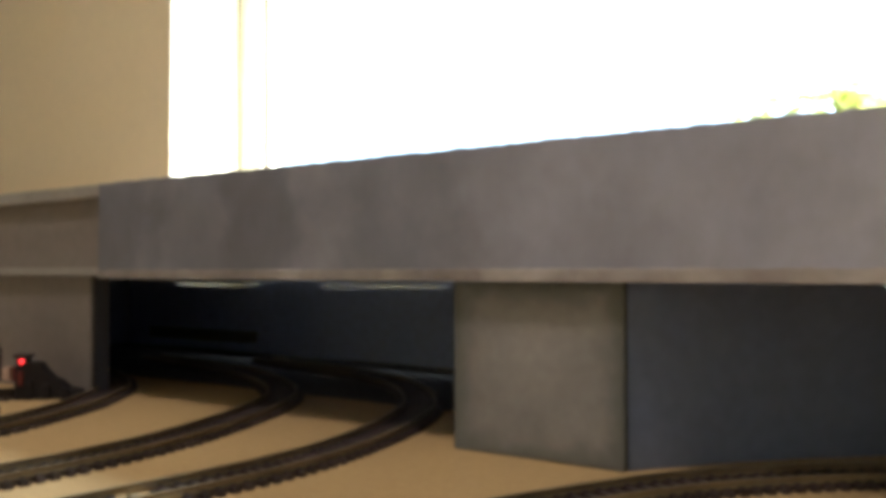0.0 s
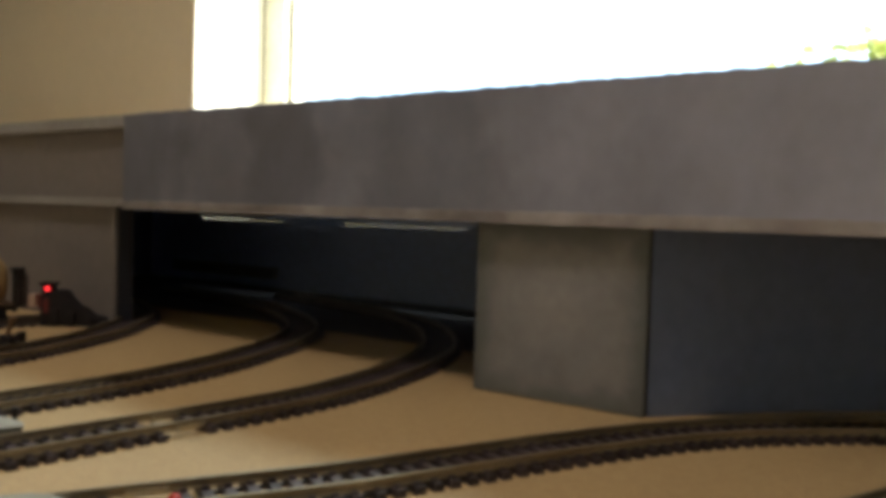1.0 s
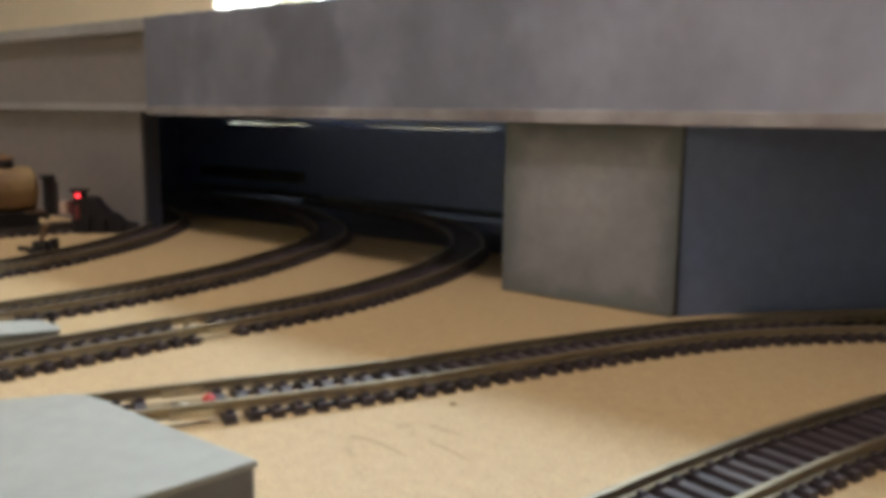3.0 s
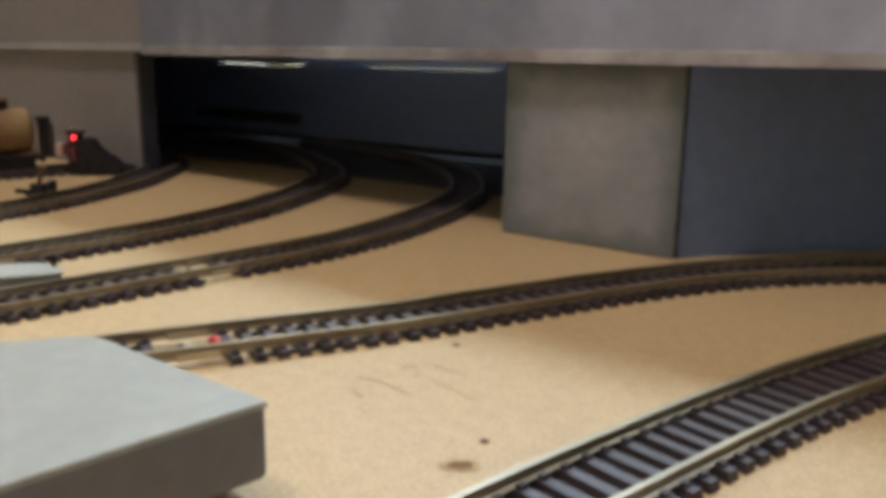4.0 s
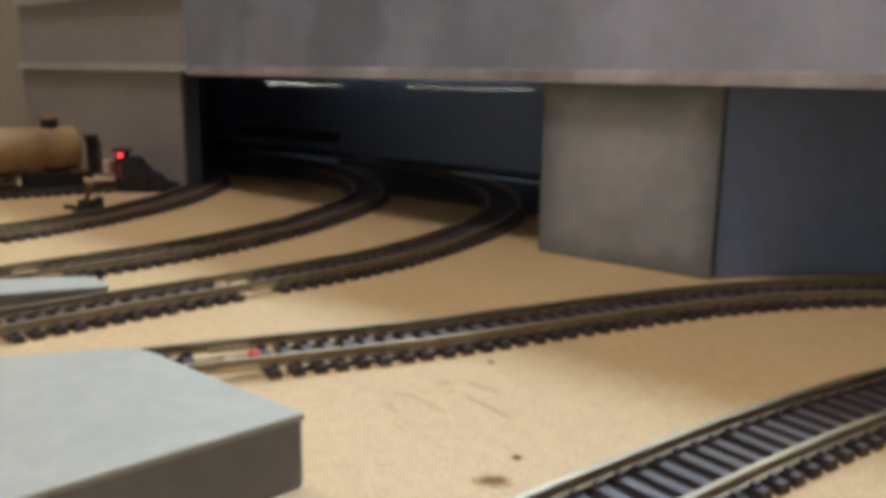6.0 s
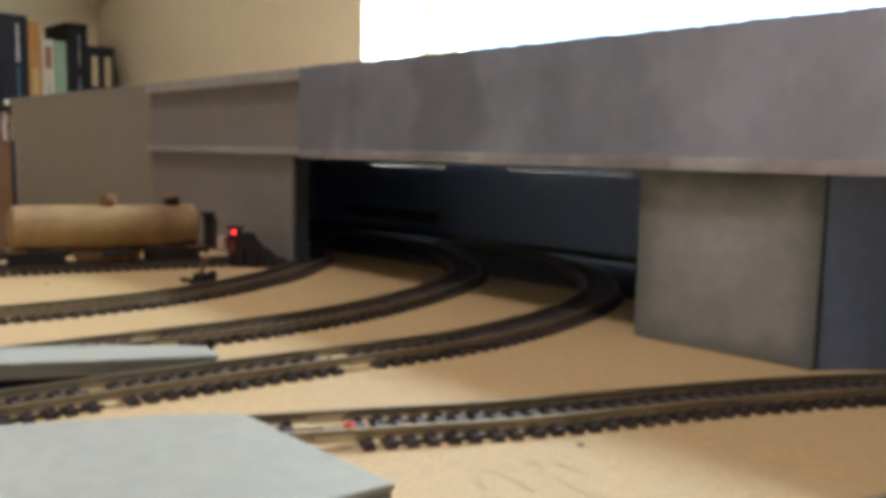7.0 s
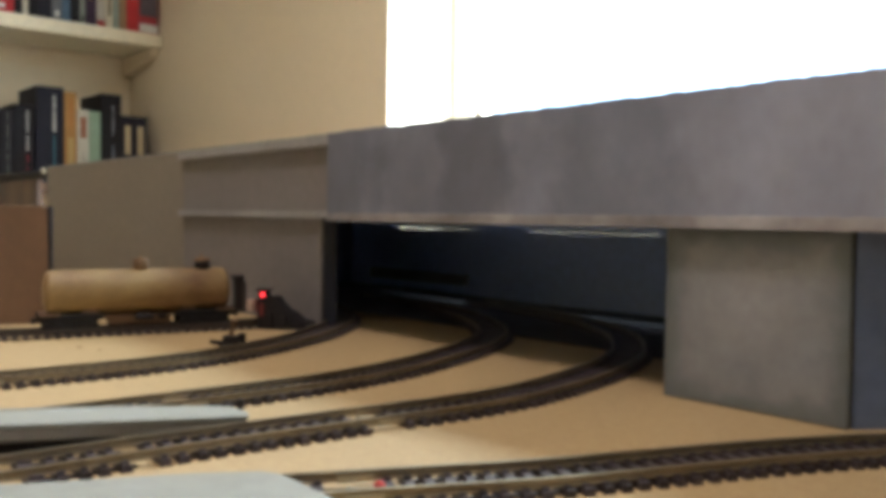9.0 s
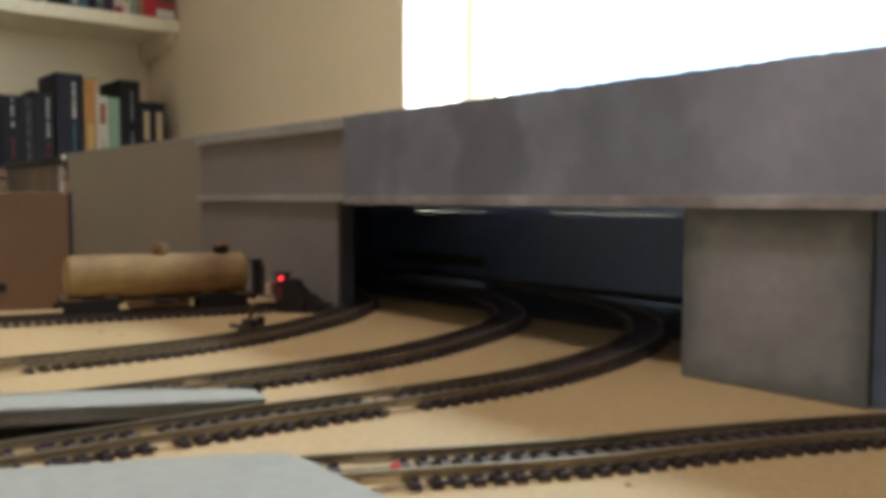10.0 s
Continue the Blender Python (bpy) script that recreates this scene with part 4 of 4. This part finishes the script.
for q in ((0.3512, -0.1706, 0.3556, -0.1762, 0.0006, -0.0006), (0.3556, -0.1762, 0.3606, -0.1786, 0.0006, -0.0005), (0.3515, -0.1706, 0.3560, -0.1690, 0.0004, 0.0),
          (0.3560, -0.1690, 0.3690, -0.1709, 0.0005, 0.0003), (0.3564, -0.1594, 0.3562, -0.1558, 0.0006, 0.0007), (0.3562, -0.1558, 0.3600, -0.1572, 0.0006, 0.0006),
          (0.3600, -0.1572, 0.3612, -0.1602, 0.0005, 0.0004), (0.3612, -0.1522, 0.3710, -0.1525, 0.0006, 0.0002), (0.3668, -0.1604, 0.3745, -0.1617, 0.0004, 0.0), (0.3748, -0.1618, 0.3822, -0.1635, 0.0006, 0.0),
          (0.3640, -0.1840, 0.3685, -0.1850, 0.0004, 0.0003)):
    pencil(*q)


def wire_bit(name, label, x, y, turn, length, r, mat, lift=0.0):
    bm = bmesh.new()
    add_cyl(bm, r, length, pose(0, 0, r + lift, 0, 90), 12)
    bmesh.ops.bevel(bm, geom=[e for e in bm.edges if e.calc_length() < r], offset=r * 0.3, segments=2, affect="EDGES")
    ob = part(name, bm, mat, None, "", True)
    ob.matrix_basis = pose(x, y, 0, 0, 0, turn)
    return tagged(ob, label, "wire")


wire_bit("red_wire", "short red insulated wire at the rail joint", 0.3128, -0.1836, 60, 0.0030, 0.0019, RED_PLASTIC, 0.0020)
wire_bit("red_wire", "short red insulated wire at the rail joint", 0.1720, -0.1700, 70, 0.0035, 0.0010, RED_PLASTIC)
wire_bit("pale_wire", "short pale bared wire at the rail joint", 0.3030, -0.1850, 20, 0.0055, 0.0008, JOINER)
wire_bit("brown_wire", "short brown wire end beside the rail joint", 0.3240, -0.2000, 50, 0.0060, 0.0007, FRAME_BROWN)
wire_bit("pale_wire", "short pale bared wire at the rail joint", 0.2350, -0.1335, 40, 0.0050, 0.0008, JOINER)
bm = bmesh.new()
add_cyl(bm, 0.0009, 0.0052, pose(0, 0, 0.0026), 12)
add_cyl(bm, 0.0014, 0.0012, pose(0, 0, 0.0052), 12)
pin = part("track_pin", bm, BLACK)
pin.location = (0.1965, -0.1645, 0)
tagged(pin, "small dark track pin standing in the board", "pin")


# ---- bookshelves ----
SHELF_F = -1.722
U_TOP, L_TOP = 0.555, 0.150


def shelf(label, top, thick, mat, y0):
    sh = thing("wall_shelf", label, "shelf", (SHELF_X, 0.0, top))
    inv = sh.matrix_world.inverted()
    box_part("board", (SHELF_X + 0.001, y0, top - thick), (SHELF_F, WALL_Y - 0.001, top), mat, sh, "", 0.003, inv)
    for by in (WALL_Y - 0.024, -0.2, -0.9):
        bm = bmesh.new()
        a = [(SHELF_X + 0.001, top - thick), (SHELF_F - 0.02, top - thick), (SHELF_F - 0.035, top - thick - 0.02), (SHELF_X + 0.03, top - thick - 0.052), (SHELF_X + 0.001, top - thick - 0.052)]
        u = [bm.verts.new((x, by, z)) for x, z in a]
        w = [bm.verts.new((x, by + 0.022, z)) for x, z in a]
        bm.faces.new(u)
        bm.faces.new(w[::-1])
        for i in range(len(a)):
            bm.faces.new((u[i], w[i], w[(i + 1) % len(a)], u[(i + 1) % len(a)]))
        bmesh.ops.recalc_face_normals(bm, faces=bm.faces)
        part("bracket", moved(bm, inv), PLASTER, sh, "painted timber bracket")


shelf("cream painted wooden shelf full of upright books", U_TOP, 0.034, SHELF_PAINT, -1.5)
shelf("dark wooden shelf holding upright books", L_TOP, 0.022, FRAME_BROWN, -1.5)
COVERS = {}
BARS = random.Random(4)


def cover(rgb):
    if rgb not in COVERS:
        COVERS[rgb] = material("book_cover", rgb, tuple(c * 0.8 for c in rgb), rough=0.65, scale=30, fine=140, bump=0.03, spec=0.2)
    return COVERS[rgb]


def book(y0, y1, z, height, rgb, label, bars=(), deep=0.13, back=0.0):
    b = thing("book", label, "book", ((SHELF_F + SHELF_X) / 2, (y0 + y1) / 2, z), "books on the shelves")
    inv = b.matrix_world.inverted()
    f = SHELF_F - 0.012 - back
    t = 0.002
    bm = bmesh.new()
    g = 0.0006
    add_box(bm, (f - deep, y0 + g, z), (f - 0.003, y0 + g + t, z + height))
    add_box(bm, (f - deep, y1 - g - t, z), (f - 0.003, y1 - g, z + height))
    add_box(bm, (f - 0.003, y0 + g, z), (f, y1 - g, z + height), 0.0012)
    part("cover", moved(bm, inv), cover(rgb), b)
    box_part("pages", (f - deep + 0.003, y0 + g + t, z + 0.002), (f - 0.003, y1 - g - t, z + height - 0.003), PAPER, b, "cream paper block", 0, inv)
    w = y1 - y0
    for u0, u1, h0, h1, c in bars:
        bm = bmesh.new()
        n = max(1, int((h1 - h0) * height / 0.0085)) if u1 - u0 < 0.35 and h1 - h0 > 0.15 else 1
        mid_u = (u0 + u1) / 2
        half = (u1 - u0) / 2 * (0.55 if n > 1 else 1)
        for k in range(n):
            e0 = h0 + (h1 - h0) * k / n
            e1 = h0 + (h1 - h0) * (k + (BARS.uniform(0.55, 0.85) if n > 1 else 1)) / n
            if n > 1:
                half = (u1 - u0) / 2 * BARS.uniform(0.28, 0.5)
                if BARS.random() < 0.12:
                    continue
            add_box(bm, (f - 0.0002, y0 + (mid_u - half) * w, z + e0 * height), (f + 0.0005, y0 + (mid_u + half) * w, z + e1 * height))
        tagged(part("title_bar", moved(bm, inv), cover(c), b, "printed title bar"), kind="stuff")


WHITE, CYAN, DRED, GOLD, TAN_ = (0.75, 0.74, 0.70), (0.08, 0.24, 0.30), (0.35, 0.03, 0.04), (0.55, 0.40, 0.16), (0.55, 0.45, 0.28)
INK, NAVY = (0.020, 0.018, 0.022), (0.024, 0.023, 0.036)
book(0.030, 0.075, L_TOP, 0.195, INK, "black paperback book with a white spine title", ((0.4, 0.6, 0.5, 0.93, WHITE),))
book(0.075, 0.125, L_TOP, 0.178, NAVY, "dark blue paperback book standing upright on the shelf", ((0.4, 0.6, 0.5, 0.9, WHITE),))
book(0.125, 0.177, L_TOP, 0.178, INK, "black paperback book with a white spine title", ((0.4, 0.62, 0.5, 0.93, WHITE), (0.42, 0.58, 0.05, 0.4, DRED)))
book(0.177, 0.227, L_TOP, 0.176, INK, "black paperback with white title and red lettering", ((0.42, 0.62, 0.52, 0.96, WHITE), (0.45, 0.58, 0.08, 0.44, DRED)))
book(0.227, 0.251, L_TOP, 0.177, (0.03, 0.03, 0.034), "thin dark paperback with a pale spine line", ((0.40, 0.55, 0.05, 0.95, (0.35, 0.33, 0.28)),))
book(0.251, 0.299, L_TOP, 0.190, INK, "black paperback with white title and red lettering", ((0.55, 0.78, 0.42, 0.93, WHITE), (0.58, 0.74, 0.06, 0.36, DRED)))
book(0.303, 0.369, L_TOP, 0.240, NAVY, "tall dark blue hardback with white and blue title", ((0.52, 0.76, 0.54, 0.95, WHITE), (0.55, 0.72, 0.16, 0.50, CYAN)), 0.155)
book(0.369, 0.400, L_TOP, 0.232, (0.46, 0.25, 0.08), "orange-gold hardback book standing upright on the shelf", ((0.3, 0.7, 0.1, 0.5, GOLD), (0.35, 0.65, 0.62, 0.92, (0.5, 0.18, 0.05))), 0.15)
book(0.400, 0.430, L_TOP, 0.190, (0.60, 0.58, 0.50), "off-white paperback with a brown panel", ((0.25, 0.75, 0.62, 0.90, (0.35, 0.14, 0.08)), (0.35, 0.65, 0.12, 0.45, (0.25, 0.22, 0.2))))
book(0.430, 0.459, L_TOP, 0.188, (0.30, 0.42, 0.31), "pale green paperback book standing upright on the shelf", ())
book(0.459, 0.513, L_TOP, 0.236, INK, "tall black hardback with pale script title", ((0.50, 0.66, 0.55, 0.92, (0.4, 0.42, 0.48)), (0.45, 0.7, 0.1, 0.45, (0.22, 0.24, 0.3))), 0.155)
book(0.513, 0.545, L_TOP, 0.184, NAVY, "dark blue paperback with a gold panel", ((0.25, 0.72, 0.45, 0.86, TAN_), (0.2, 0.8, 0.22, 0.26, (0.4, 0.45, 0.5))))
book(0.545, 0.581, L_TOP, 0.184, NAVY, "dark blue paperback with a gold panel", ((0.25, 0.72, 0.45, 0.86, TAN_), (0.2, 0.8, 0.22, 0.26, (0.4, 0.45, 0.5))))
RED_ = (0.50, 0.04, 0.045)
for y0, y1, h, rgb, lab, bars in (
        (0.150, 0.255, 0.22, RED_, "thick red hardback book standing upright on the shelf", ((0.2, 0.8, 0.05, 0.1, WHITE), (0.3, 0.6, 0.3, 0.8, WHITE))),
        (0.255, 0.274, 0.19, INK, "thin black paperback book standing upright on the shelf", ()),
        (0.274, 0.287, 0.20, (0.6, 0.56, 0.46), "thin cream paperback book standing upright on the shelf", ((0.3, 0.7, 0.3, 0.8, INK),)),
        (0.287, 0.312, 0.20, INK, "black paperback book standing upright on the shelf", ((0.3, 0.6, 0.4, 0.9, WHITE),)),
        (0.312, 0.341, 0.21, NAVY, "dark blue paperback book standing upright on the shelf", ((0.3, 0.6, 0.4, 0.9, TAN_),)),
        (0.341, 0.365, 0.20, (0.16, 0.17, 0.19), "grey paperback book standing upright on the shelf", ((0.3, 0.7, 0.05, 0.12, WHITE),)),
        (0.365, 0.385, 0.19, (0.10, 0.16, 0.24), "blue-grey paperback book standing upright on the shelf", ()),
        (0.385, 0.408, 0.20, INK, "black paperback book standing upright on the shelf", ((0.35, 0.65, 0.4, 0.9, WHITE),)),
        (0.408, 0.422, 0.20, (0.26, 0.28, 0.25), "grey-green paperback book standing upright on the shelf", ((0.3, 0.7, 0.03, 0.1, INK),)),
        (0.422, 0.450, 0.21, (0.05, 0.03, 0.06), "dark purple paperback book standing upright on the shelf", ((0.3, 0.6, 0.3, 0.9, GOLD),)),
        (0.450, 0.472, 0.20, (0.50, 0.46, 0.40), "cream paperback with a red foot", ((0.05, 0.95, 0.01, 0.08, DRED),)),
        (0.472, 0.492, 0.205, (0.66, 0.60, 0.45), "cream paperback book standing upright on the shelf", ((0.3, 0.7, 0.15, 0.7, (0.2, 0.16, 0.12)),)),
        (0.492, 0.508, 0.20, (0.28, 0.34, 0.30), "grey-green paperback book standing upright on the shelf", ()),
        (0.508, 0.527, 0.20, (0.33, 0.20, 0.11), "brown paperback book standing upright on the shelf", ((0.3, 0.7, 0.4, 0.9, GOLD),)),
        (0.527, 0.558, 0.21, RED_, "red paperback with a white panel", ((0.2, 0.8, 0.42, 0.52, WHITE),)),
        (0.558, 0.612, 0.21, (0.36, 0.05, 0.06), "red book with a dark picture and white foot", ((0.05, 0.95, 0.22, 0.62, (0.12, 0.10, 0.11)), (0.05, 0.95, 0.02, 0.12, WHITE)))):
    book(y0, y1, U_TOP, h, rgb, lab, bars)

# ---- hedge outside the window ----
hedge = thing("garden_hedge", "yellow-green leafy garden hedge in bright daylight", "hedge", (0.52, 3.4, FLOOR_Z - 0.25))
bm = bmesh.new()
for k in range(7):
    hx = -0.75 + k * 0.3
    add_cyl(bm, 0.03, 1.2, pose(hx, 0, 0.6, random.uniform(-6, 6), random.uniform(-6, 6)), 8, 0.012)
part("stems", bm, BARK, hedge, "brown woody stems")
rng = random.Random(11)
verts, faces = [], []
for _ in range(5200):
    x = rng.uniform(-0.95, 1.6)
    crest = 1.88 + 0.16 * noise.noise((x * 2.2, 0.3, 0)) + 0.09 * noise.noise((x * 7, 1.3, 0)) + 0.05 * min(x + 0.95, 1)
    c = Vector((x, rng.gauss(0, 0.2), crest * (1 - rng.random() ** 1.6 * 0.95)))
    s = rng.uniform(0.022, 0.045)
    e = Euler((rng.uniform(0, 6.3), rng.uniform(0, 6.3), rng.uniform(0, 6.3))).to_matrix()
    i = len(verts)
    for q in ((-0.45, -1, 0), (0.45, -1, 0), (0.6, 0, 0.12), (0, 1.1, 0), (-0.6, 0, 0.12)):
        verts.append(c + e @ (Vector(q) * s))
    faces.append((i, i + 1, i + 2, i + 3, i + 4))
mesh = bpy.data.meshes.new("foliage")
mesh.from_pydata([tuple(v) for v in verts], [], faces)
mesh.materials.append(LEAF)
fol = new("foliage", mesh)
fol.parent = hedge
tagged(fol, "yellow-green leaves", "", "", "stuff")
